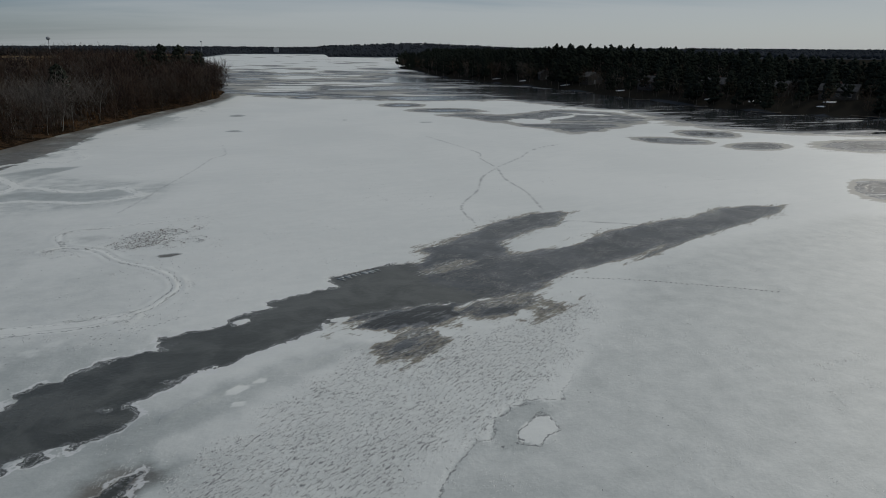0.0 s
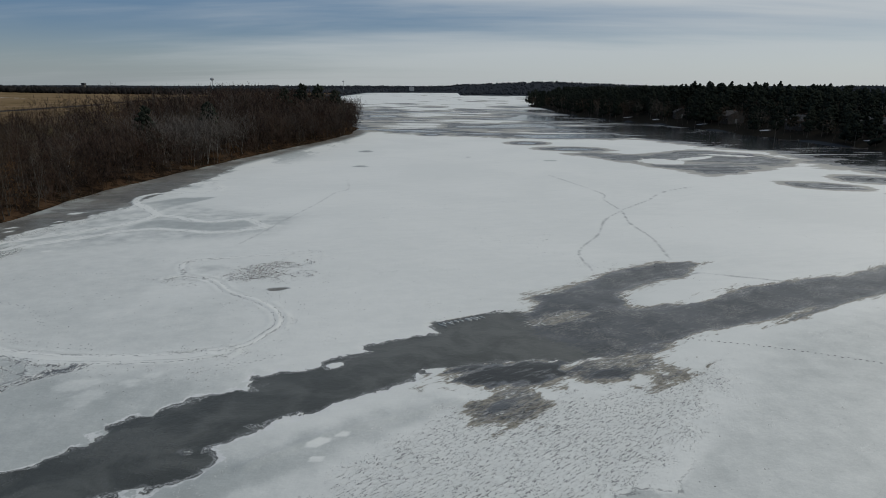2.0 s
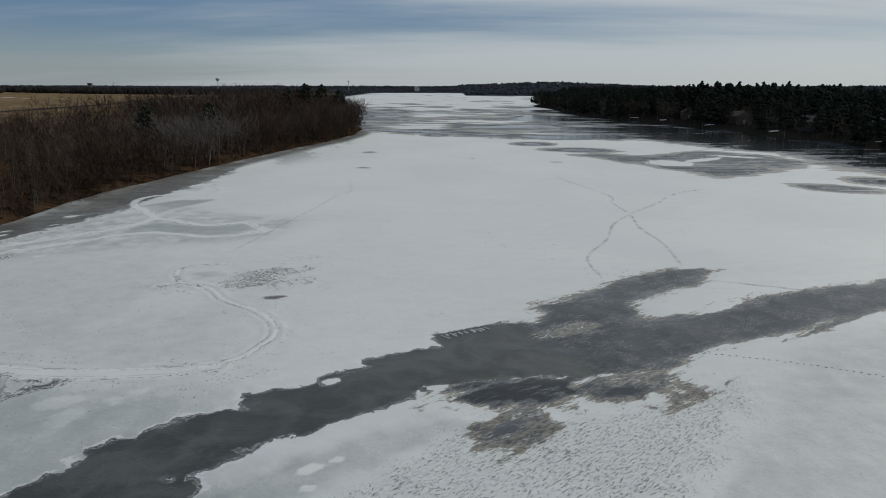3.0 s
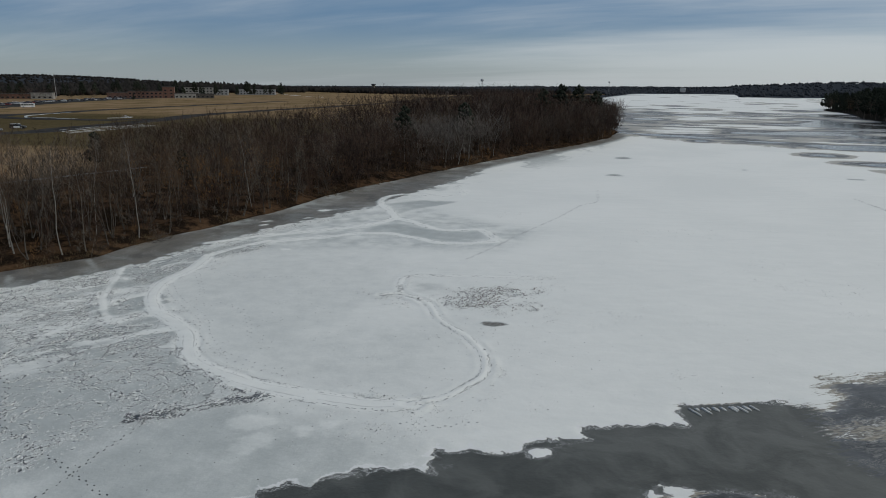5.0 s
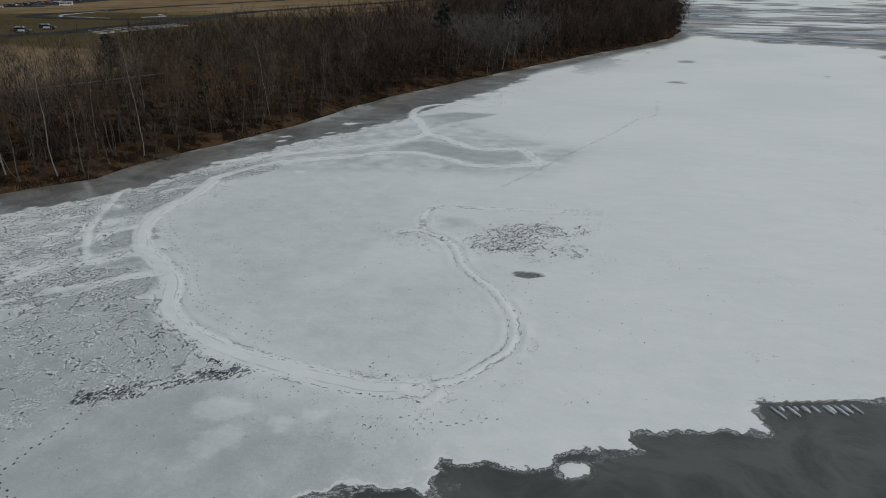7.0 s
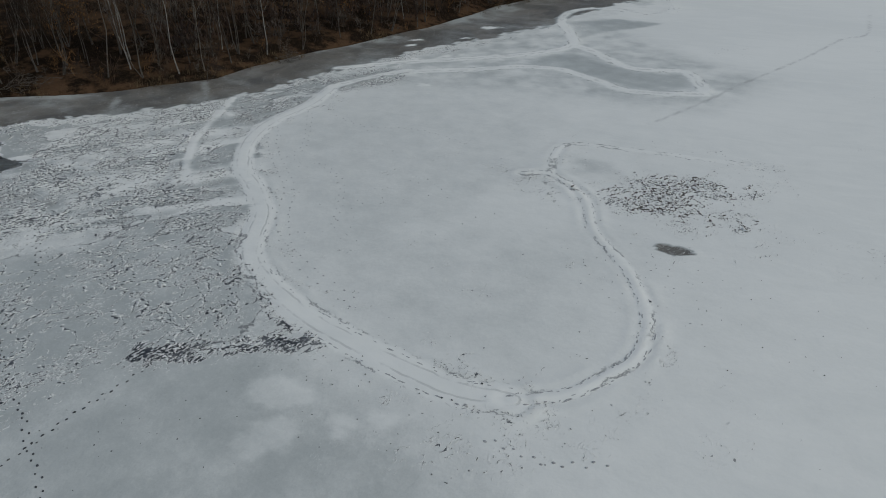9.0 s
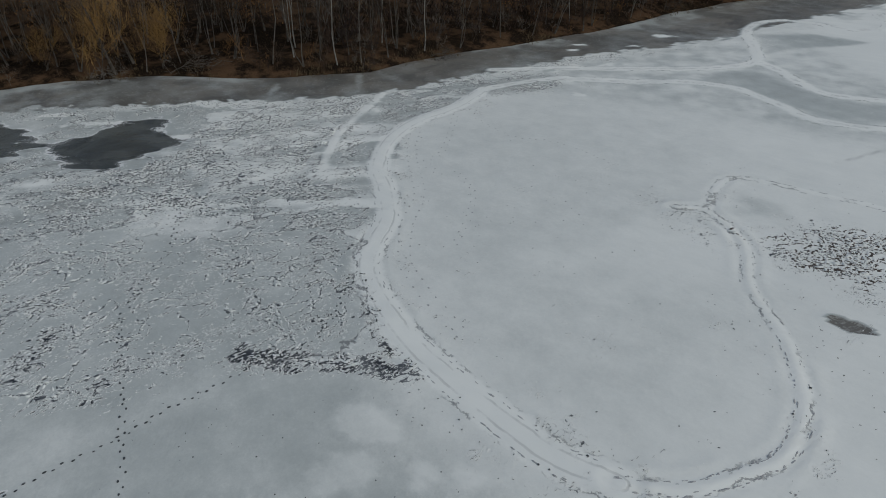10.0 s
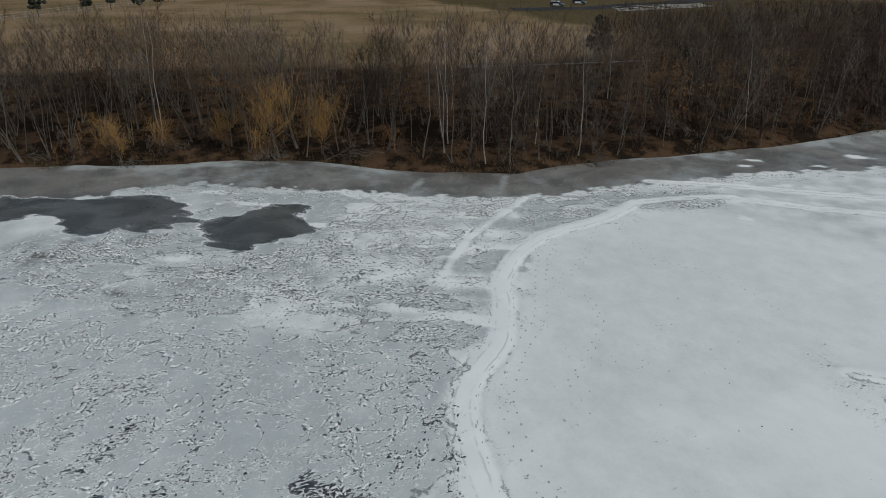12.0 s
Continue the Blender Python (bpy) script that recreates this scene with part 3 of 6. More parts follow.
ROAD_A = [(-59.4, 74.6), (-54.6, 82.2), (-49.8, 88.4), (-46.2, 94.4), (-45.6, 99.5), (-49.4, 105.1), (-53.3, 109.4), (-55.9, 116), (-54.6, 120.5), (-50.7, 121.7), (-46.8, 122.0), (-44.9, 126.7), (-49.4, 134.5)]
ROAD_B = [(-45.6, 99.5), (-42.3, 98.3), (-39.1, 96.3), (-36.0, 94.7), (-33.3, 95.4), (-30.7, 97.0), (-27.9, 94.0), (-26.6, 91.9)]
ROAD_C = [(-54.9, 69.9), (-54.4, 74), (-53, 78), (-48.3, 83.1), (-45.8, 86.6), (-43, 88.8), (-40.6, 89.4), (-35.8, 88.2), (-32.8, 87.2), (-29.9, 88.1), (-26.2, 90.7)]
CRACKS = [smooth_line(c) for c in (
    [(16.3, 69.6), (16.4, 78), (20.8, 87.8), (24, 98), (28.4, 106)],
    [(26.5, 74.6), (27.6, 86), (27.2, 96), (28.4, 106), (28.0, 117), (29.1, 124.5), (24, 146), (22.7, 151.3)],
    [(28.6, 106.6), (36, 117), (42, 127), (50, 134)],
    [(-26.5, 80.1), (-25.2, 89.6), (-24.5, 97), (-22.6, 111), (-21.6, 122.9), (-19.9, 127.8), (-22.2, 141)])]
PLATE = [(-36.6, 46.6), (-34.2, 45.0), (-30.0, 43.6), (-28.6, 41), (-30.2, 37.6), (-31, 31.4), (-33.5, 25), (-36, 18), (-56, 14), (-52, 24), (-48.4, 30), (-45, 36.2), (-42, 42.3), (-39.4, 45.6)]
RIGHT_PLATE = [(1, 17), (4.9, 23.5), (6.5, 25.8), (8.0, 24.4), (9.2, 28.4), (12.2, 28.8), (13, 29.8), (20.9, 40.1), (26.4, 48.5), (31, 52.3), (44, 58), (64, 66), (86, 60), (70, -20), (0, -20)]
WIND_FIELD = [(-12, 20), (-8, 26), (-4, 33), (0, 38.5), (8, 39.5), (17, 44), (22, 47), (21, 41), (13.5, 31), (9, 27), (4.4, 24), (0, 16)]

ix = axis(-90, 30, 0.24, -620, 950, (1.25, 1.026), 6.0)
iy = axis(17, 78, 0.24, -160, 2760, (1.25, 1.0145))
IX, IY = np.meshgrid(ix, iy)
ISHORE = shore(IX, IY)
n_big, n_mid, n_fine = fbm(IX / 7, IY / 7, 1, 4), fbm(IX / 1.6, IY / 1.6, 2, 3), fbm(IX / 0.55, IY / 0.55, 5, 2)
near = step(-IY, -140, -100)


def box(pts, margin):
    """The part of the grid round an outline, as slices."""
    xs, ys = [p[0] for p in pts], [p[1] for p in pts]
    return (slice(np.searchsorted(iy, min(ys) - margin), np.searchsorted(iy, max(ys) + margin)), slice(np.searchsorted(ix, min(xs) - margin), np.searchsorted(ix, max(xs) + margin)))


def outline(pts, margin=6.0, edge=0.0, bite=0.0):
    """Inside distance on the whole grid, worked out only near the outline, with an uneven edge."""
    s = box(pts, margin)
    full = np.full(IX.shape, -float(margin))
    full[s] = inside_distance(IX[s], IY[s], pts) + n_mid[s] * edge + n_fine[s] * bite
    return full


def along(pts, margin=5.0):
    s = box(pts, margin)
    full = np.full(IX.shape, float(margin))
    full[s] = line_distance(IX[s], IY[s], pts)
    return full


def oval(x, y, a, b2, turn=0.0, edge=0.3):
    """Above 0 inside an uneven oval, 1 at its middle."""
    c, s = math.cos(radians(turn)), math.sin(radians(turn))
    u, v = (IX - x) * c + (IY - y) * s, -(IX - x) * s + (IY - y) * c
    return 1 - np.sqrt((u / a) ** 2 + (v / b2) ** 2) + n_big * edge + n_mid * edge * 0.9 + n_fine * edge * 0.4


# open channel and its two arms
chan = outline(CHANNEL_NORTH + CHANNEL_SOUTH, 6, 0.3, 0.0)
streaks = fbm((IX * 0.8 + IY * 0.6) / 5, (IY * 0.8 - IX * 0.6) / 0.9, 9, 3)
arm = step((IX * 0.8 + IY * 0.6) + 6 * n_big, 33, 42) * near
bites = fbm(IX / 1.5 + 2 * n_mid, IY / 1.5 + 2 * n_big, 71, 3)
chan = chan + arm * streaks * 2.2 + (1 - arm) * 2.7 * np.minimum(bites, 0.14)
chan = np.maximum.reduce([chan, 4 * outline([(-31, 23.6), (-30.4, 25.3), (-30.2, 26.2), (-29.8, 27.3), (-29.85, 26.3), (-29.7, 25.2), (-30, 24)], 1), 4 * outline([(-29.4, 24.4), (-29.2, 26.9), (-28.8, 27.9), (-28.55, 27), (-28.3, 25.4)], 1)])
# a torn lip of ice with a comb of thin fingers
cu, cv = (IX + 0.6) * 0.872 + (IY - 52.5) * 0.489, (IX + 0.6) * -0.489 + (IY - 52.5) * 0.872
lip = (cu > -0.1) & (cu < 4.7) & (cv < 0.12) & (cv > -1.15 + 0.12 * cu)
chan = np.where(lip, 0.4, chan)
for fx, fy, fa, fb in ((-7.6, 43.6, 0.75, 0.5), (-10.2, 43.0, 0.6, 0.25)):
    chan = np.minimum(chan, -0.9 * oval(fx, fy, fa, fb, 35, 0.5))
torn_edge = 2.8 * fbm((IX * 0.5 + IY * 0.87) / 3.0, (IX * 0.87 - IY * 0.5) / 0.9, 41, 3)
pond = np.maximum(outline(POND_EAST, 6, 0.4), outline(POND_WEST, 6, 0.4))
pond = np.where(pond > -5, pond + torn_edge, pond)
wedge = outline([(-13.0, 21.0), (-12.2, 23.4), (-11.2, 24.8), (-9.9, 25.7), (-10.4, 24.3), (-11.0, 22.6), (-11.6, 20.6)], 6, 0.5)
pit = np.minimum(oval(-11.2, 24.3, 2.2, 1.5, 40, 0.8), 1)
hole = oval(-16.4, 61.6, 0.85, 0.42, 20, 0.9)

# far lake: bands of new dark ice and drifted snow beyond the edge of the white sheet
front = outline(FRONT, 40, 0, 0) + n_big * 16 * step(IY, 120, 200) + n_mid * 5 * step(IY, 120, 200)
dist = np.hypot(IX, IY)
bands = 0.62 * fbm(IX / 48 + 0.006 * IY, IY / (15 + 0.020 * dist), 21, 4) + 0.55 * fbm(IX / 26 + 0.004 * IY, IY / (3.5 + 0.008 * dist), 27, 3)
eastern = step(-ISHORE, 95, 12) * step(IX, 20, 70) * step(-IY, -700, -420)
far_f = np.clip(front / 30, -0.6, 0.10 + 0.15 * step(IX, 80, 100)) + step(front, -4, 14) * (bands * 2.4 + 0.62 * eastern + 0.12 * step(-IY, -420, -300) - 0.55 * step(IY, 520, 850))
for ox, oy, oa, ob2, turn in ((27.6, 242, 8.5, 9, 0), (40, 218, 12, 8, -10), (77.5, 136, 8.4, 5.8, -35), (93, 147, 7.5, 8, 0), (92, 125, 8, 5.2, 20),
                              (118, 122, 15, 9, 10), (81, 80, 9, 4.0, 48), (-28, 409, 9, 12, 0), (-9, 285, 7, 9, 0)):
    far_f = np.maximum(far_f, 0.75 * oval(ox, oy, oa, ob2, turn, 0.22) + bands * 0.3 * step(IY, 150, 170))
new_ice = outline(NEW_ICE, 30, 0, 0) + 7 * n_big
far_f = np.maximum(far_f, np.clip(new_ice / 14, -0.6, 0.34) + bands * 0.7 * step(new_ice, 0, 6))
white_gap = np.maximum.reduce([oval(57.5, 181, 6.5, 7.5, 0, 0.4), oval(70, 190, 9, 2.2, 40, 0.4), oval(84, 199, 8, 2, -30, 0.4)])
far_f = np.where(white_gap > 0, np.minimum(far_f, -1.6 * white_gap), far_f)
far_f = np.clip(far_f, -1, 1.2)

edge_f0 = np.maximum(chan, pond)
# how thick the snow lies: 1 white, 0 bare wet ice
# Thinner near, west, south-west: partly lens falloff and dimmer light put into cover.
cover_f = 0.85 + n_big * 0.06 - 0.05 * step(-IX, 6, 24) * step(-IY, -135, -100) + 0.10 * step(IY, 50, 110) - 0.24 * step(-IX - 0.9 * IY, -36, -6) * step(-IY, -47, -36) * (0.6 + 2.2 * n_big)
lawn = outline([(-50, 58), (-46, 53.6), (-38, 51), (-33, 46.4), (-22, 45.4), (-17, 47), (-16, 52), (-21, 58.6), (-27, 65), (-31, 74), (-35, 82), (-45, 80), (-52, 71)], 8, 1.2)
cover_f = cover_f - 0.07 * step(lawn + 4 * n_big, -2.5, 4) + 0.10 * step(oval(-26, 59, 9, 5.5, 50, 0.6), 0.0, 0.8)
plate = outline(PLATE, 6, 1.0, 0.5)
cover_f = cover_f - 0.10 * step(-IY, -44, -40) * step(-IX, 10, 16) * (1 + n_big)
plate_soft = np.maximum(step(-IX, 39, 45), step(-IY, -39, -36))
plate_k = step(plate, -2.0 * plate_soft, 0.3 + 3.5 * plate_soft)
cover_f = cover_f * (1 - plate_k) + plate_k * (0.50 + n_big * 0.22 + n_mid * 0.10)
right_plate = outline(RIGHT_PLATE, 8, 0.6, 0.2)
cover_f = cover_f * (1 - 0.21 * step(right_plate, -0.1 - 3 * step(IY, 30, 40), 0.3 + 2 * step(IY, 30, 40)) * near)
cover_f = cover_f - 0.17 * step(outline([(-13, 26), (-8, 29), (-4, 32.6), (0, 36.0), (3, 37.6), (0, 39.2), (-4, 36.6), (-8, 33.4), (-12.5, 29.8)], 6, 1.6), -0.8, 0.8)
slabs = np.maximum.reduce([oval(-6.4, 33.0, 0.95, 0.42, 35, 0.4), oval(-5.2, 33.9, 0.5, 0.3, 35, 0.4), oval(-6.2, 31.3, 0.45, 0.3, 20, 0.5)])
cover_f = np.maximum(cover_f, 0.95 * step(slabs, 0.0, 0.2))
ring = oval(9.5, 26.6, 2.5, 1.5, 55, 0.5)
islet = oval(10.1, 26.0, 1.5, 0.8, 50, 0.7)
cover_f = np.where(ring > 0, 0.56, cover_f)
cover_f = np.where(islet > 0, 0.86, cover_f)
cover_f = cover_f * (1 - 0.9 * step(pit + n_mid * 0.8, -0.5, 0.8))
cove = np.maximum(outline([(-45.4, 92.8), (-43.6, 96.2), (-40.5, 95.2), (-37.6, 94.2), (-34.3, 93.7), (-30.3, 95.7), (-28.2, 92.3), (-29.4, 89.2), (-32.5, 88.6), (-36.3, 89.0), (-40.6, 89.9), (-44.8, 88.8)], 6, 1.0),
                  outline([(-52.4, 110.1), (-48.7, 116.0), (-42.3, 117.5), (-42.7, 114.5), (-45.9, 108.1), (-46.7, 102.9)], 6, 1.0))
inlet = outline([(-58, 70), (-50, 74), (-42, 80), (-24, 86), (-22, 100), (-34, 104), (-46, 112), (-53, 125), (-56, 100)], 8, 2.5)
cover_f = cover_f - 0.17 * step(inlet, -3, 3) + 0.4 * n_mid * step(inlet, -3, 3)
cover_f = cover_f * (1 - step(cove, -0.6, 0.9)) + step(cove, -0.6, 0.9) * (0.54 + n_mid * 0.2 + n_big * 0.3)
stir = oval(-20.3, 68.4, 6.2, 5.2, -30, 1.0)
cover_f = cover_f - 0.16 * step(oval(-25.5, 69, 3.2, 2.2, 0, 0.8), -0.2, 0.9)
scuffed = outline([(-63, 50), (-60, 58), (-58, 70), (-56, 79), (-51.5, 77), (-53, 68), (-50, 57), (-39, 50), (-38, 46), (-46, 35), (-52, 24), (-62, 18), (-66, 22), (-66, 33), (-70, 37), (-67, 45)], 8, 2.5)
worn_bands = fbm((IX * 0.42 + IY * 0.9) / 9, (IX * 0.9 - IY * 0.42) / 1.7, 51, 4)
cover_f = cover_f + step(scuffed, -1, 2) * (-0.14 + worn_bands * 1.0 + n_mid * 0.7)
pool_n = 6 * (fbm((IX * 0.42 + IY * 0.9) / 5.6, (IX * 0.9 - IY * 0.42) / 2.3, 83, 3) - 0.07)
pools = np.where(step(scuffed, -1, 1) > 0.5, pool_n, -4)
cover_f = np.where(pools > 0, 0.47 + 0.2 * n_big, cover_f)
reedy = fbm(IX / 11, IY / 26, 31, 3)
shoal = step(-IX, 34, 42) * step(IY, 100, 118) * step(-IY, -260, -235) * step(-ISHORE, 26, 5)
cover_f = cover_f - shoal * step(reedy + n_mid * 0.4, 0.04, 0.16) * 0.5
small_dark = np.maximum.reduce([oval(-23, 166, 2.4, 1.6, 0, 0.4), oval(-27, 206.5, 2.6, 3.4, 0, 0.4), oval(27.5, 182, 2.0, 1.6, 0, 0.3), oval(5, 190, 1.4, 1.2, 0, 0.3)])
cover_f = cover_f * (1 - 0.75 * step(small_dark, -0.2, 0.5))
band = GREY_BAND + [(-120, 300), (-130, -60)]
shore_band = outline(band, 12, 2.6, 1.6) + 2.0 * n_big
slip = step(ISHORE + n_big * 3, -9, -4) * step(IY, 40, 90) * step(-IX, 30, 40)
wet = np.maximum(step(shore_band, -0.15, 0.35) * step(-IY, -215, -150), slip)
cover_f = cover_f * (1 - wet) + wet * (0.10 + 0.5 * n_big + n_mid * 0.2)
rim = step(ISHORE + n_mid * 1.6 + n_big * 2, -1.6, -0.4) * step(-IX, 20, 40)
cover_f = cover_f + rim * 0.12 * step(n_big + n_mid, -0.02, 0.14)
for fx, fy, fa, fb in ((-58.7, 100.7, 1.2, 0.8), (-57.5, 94, 1.0, 0.7), (-54, 85.4, 2.6, 0.9), (-56.2, 82.3, 1.6, 0.8), (-50, 90.3, 1.5, 0.7), (-60.5, 87, 0.8, 0.6), (-61.6, 89.4, 0.9, 0.5), (-60, 46, 1.8, 1.4), (-72, 24.5, 2.0, 0.8),
                       (-66.5, 38.5, 3.6, 1.3), (-70.6, 36, 1.5, 0.5)):
    cover_f = np.maximum(cover_f, 0.92 * step(oval(fx, fy, fa, fb * 0.8, 60, 1.8), -0.1, 0.25))
slip_marks = np.minimum(along([(-68, 54.6), (-64.4, 52.2)]), along([(-66, 62.6), (-61.5, 60)]))
cover_f = np.maximum(cover_f, 0.24 * step(-slip_marks - 0.4 * n_mid, -0.6, -0.1))

# packed tracks and drifts along them
trk = np.minimum(along(smooth_line(TRACK)), along(smooth_line(SPUR)) + 0.45)
loop = np.minimum(along(smooth_line(LOOP)), along(smooth_line(HOOK)) + 0.1) + n_mid * 0.25
lane_f = np.minimum(trk * 1.2, loop * 1.1 + 0.72)
roads = np.minimum.reduce([along(smooth_line(r)) for r in (ROAD_A, ROAD_B, ROAD_C)]) + n_mid * 0.5
lane_f = np.clip(np.minimum(lane_f, roads * 1.0 + 0.35), 0, 4)
wide = 1.25 + 1.3 * n_big + 0.5 * n_mid
on_track = step(-lane_f, -1.3, -0.7)
pools = np.where(lane_f < 1.7, -4, pools)
cover_f = np.maximum(cover_f, (0.64 + 0.5 * n_mid) * on_track * step(-IX, 20, 26) * step(-cove, 0.0, 0.5))
drifted = np.maximum.reduce([oval(-22.6, 38.2, 1.5, 0.7, 75, 2.6), oval(-23.6, 40.0, 1.3, 0.8, 10, 2.6), oval(-21, 40.6, 1.6, 0.6, 40, 2.6)])
cover_f = cover_f + 0.14 * step(drifted, -0.2, 0.4) * (1 - step(edge_f0, -1.5, -0.5))
hummock = np.maximum.reduce([oval(hx, hy, ha, hb, 30, 1.5) for hx, hy, ha, hb in ((-57, 58, 2.2, 1.3), (-46.5, 48.6, 2.4, 1.6), (-52, 79, 1.6, 1.1), (-48.6, 76, 1.4, 1.1), (-46, 74.4, 1.5, 1))])
cover_f = np.maximum(cover_f, step(hummock, -0.2, 0.9))

# flecks: scoured spots
fleck_f = 0.15 * near * step(n_big, 0.0, 0.25) + 0.45 * step(-np.minimum(trk, loop), -4.5, -0.8) * step(n_big + 0.7 * n_mid, -0.12, 0.2)
fleck_f = np.maximum(fleck_f, (0.78 + 1.1 * n_big) * step(plate, -0.5, 0.8))
fleck_f = np.maximum(fleck_f, 1.05 * step(scuffed, -2, 1.5) * (0.6 + 0.4 * step(n_big + n_mid * 0.6, -0.22, 0.12)))
wind_zone = step(outline(WIND_FIELD, 6, 2.0), -1.0, 2.0)
fleck_f = np.maximum(fleck_f, (0.85 + 0.6 * n_big) * wind_zone)
fleck_f = np.maximum(fleck_f, 0.8 * step(stir, -0.1, 0.5))
black_line = np.minimum(along([(-31.2, 37.4), (-29.6, 38.4), (-28.4, 40.2), (-26, 42.8)]), along([(-33.6, 44.7), (-30, 43.5), (-26.3, 42.6)]) + 0.25)
fleck_f = np.maximum(fleck_f, 1.5 * step(-black_line, -1.3, -0.3) * (1 + 0.5 * step(n_mid, -0.1, 0.2)))
shore_fleck = step(shore_band, -4.5, -0.5) * step(-shore_band, -0.5, 0.6) * step(-IY, -110, -80)
fleck_f = np.maximum(fleck_f, 0.9 * shore_fleck)
fleck_f = fleck_f * (1 - on_track * 0.85) * (1 - wet)
fleck_f = fleck_f * step(-np.maximum(pond, chan * (1 - arm) - 3 * arm), 0.0, 1.2)

# refrozen brown slush along the arms of the channel
slush_f = np.maximum.reduce([0.74 * step(oval(13.0, 43.4, 6.2, 3.0, 18, 0.8) + streaks * 1.3, -0.3, 0.6), 0.74 * step(oval(4.6, 37.8, 4.2, 2.3, 50, 0.9) + streaks * 1.3, -0.3, 0.6), 0.6 * step(oval(1.8, 42.6, 2.2, 1.3, 20, 0.6) + streaks, -0.4, 0.5)])
slush_f = np.maximum(slush_f, 1.6 * step(oval(5.0, 42.6, 5.4, 2.6, 14, 0.8) + streaks * 1.0, -0.1, 0.6))
slush_f = np.maximum(slush_f, 1.25 * step(oval(12.0, 42.6, 2.8, 0.9, 18, 0.9) + streaks * 1.4, -0.25, 0.7))
arm_slush = step((IX * 0.8 + IY * 0.6) + 6 * n_big, 24, 33) * near
slush_f = np.maximum(slush_f, 0.53 * step(oval(6.2, 42.2, 8.5, 3.4, 12, 0.9) + streaks, -0.3, 0.5))
slush_f = np.maximum(slush_f, 1.1 * step(oval(4.0, 37.4, 1.8, 0.7, 50, 0.8) + streaks, -0.1, 0.7))
slush_f = np.maximum(slush_f, arm_slush * step(chan, -1.6, 0.9) * (0.55 + 0.65 * step(chan + 0.8 * n_big, -0.2, 1.6)))
calm_f = np.where(pond > -5, 1.0, 1 - arm)
edge_f = np.clip(np.maximum.reduce([chan, pond, wedge]), -4, 4)
bright_gap = step(oval(10.6, 54.4, 4.6, 1.3, 32, 0.6) + streaks * 1.5, 0.0, 0.5)
slush_f = slush_f * (1 - 0.42 * bright_gap)
crack_f = np.maximum.reduce([0.8 * step(-along(c) - 0.25 * n_mid, -0.24, -0.0) * (0.6 if c[0][0] < 0 else 1.0) for c in CRACKS])
crack_f = np.maximum(crack_f, step(-along([(21.6, 66.0), (27.7, 68.9), (35.6, 66.0), (44.5, 63.1)]), -0.3, -0.1) * 0.8)

# relief: drifts, berms and ruts; the sheet dips under wherever the ice is open
lift = 0.05 * cover_f + 0.05 * n_big + 0.03 * n_mid * (0.4 + fleck_f) + 0.035 * step(hummock, 0, 0.5)
rough_k = np.clip(0.5 + 1.6 * n_mid + n_big, 0, 1.2)
lift = lift + 0.10 * on_track * (0.6 + n_mid) - 0.10 * np.exp(-((trk - 0.75 - 0.5 * n_big) / 0.16) ** 2) * rough_k + 0.09 * np.exp(-((trk - 1.15) / 0.25) ** 2) * rough_k
lift = lift + (0.09 * np.exp(-((loop - 0.75) / 0.25) ** 2) - 0.08 * np.exp(-((loop - 0.33) / 0.14) ** 2) + 0.05 * np.exp(-(loop / 0.15) ** 2)) * rough_k + 0.10 * np.exp(-((roads - 0.75) / 0.3) ** 2) * rough_k - 0.05 * np.exp(-((roads - 0.35) / 0.2) ** 2) * rough_k
lift = lift + 0.08 * step(-along([(-10, 30.4), (-6.3, 33.9), (-1.9, 36.3), (1.5, 38.4)]) - 0.3 * n_mid, -0.45, -0.1)
lift = lift - 0.25 * step(hole, 0, 0.4) + 0.06 * np.exp(-((hole + 0.15) / 0.18) ** 2)
thaw = step(far_f, -0.1, 0.3)
IZ = np.maximum(lift, 0.01) * (1 - thaw)
dip = step(np.maximum(chan, pond), -1.2, 0.6)
IZ = IZ * (1 - dip) - 0.03 * dip
cover_f = np.where(hole > 0, 0.0, cover_f)
plates_f = np.clip(-0.1 + np.maximum.reduce([np.where(np.abs(right_plate) > 7.9, -4, right_plate), plate, pools, 1.8 * ring, -4 + 0 * IX]), -4, 4)
plates_f = np.minimum(plates_f, np.clip(-1.2 * islet, -4, 4))
sheet = part("ice_sheet", grid_mesh("ice_sheet", ix, iy, IZ, ISHORE < 5, [
    ("cover", np.clip(cover_f, 0, 1.1)), ("fleck", fleck_f), ("slush", slush_f), ("crack", crack_f), ("streak", wind_zone), ("calm", calm_f), ("edge", edge_f), ("lane", lane_f), ("plates", plates_f), ("thaw", far_f), ("glint", step(IX, 58, 72) * step(-IY, -142, -126)), ("crisp", (1 - step(IY, 27, 33) * step(IX, -2, 2)) * (1 - plate_soft * step(plate, -3, -2) * step(-pools, 1, 1.5)))]), ICE)
tagged(sheet, "white snow-covered lake ice with packed tracks and bare grey patches", "lake ice", kind="structure")



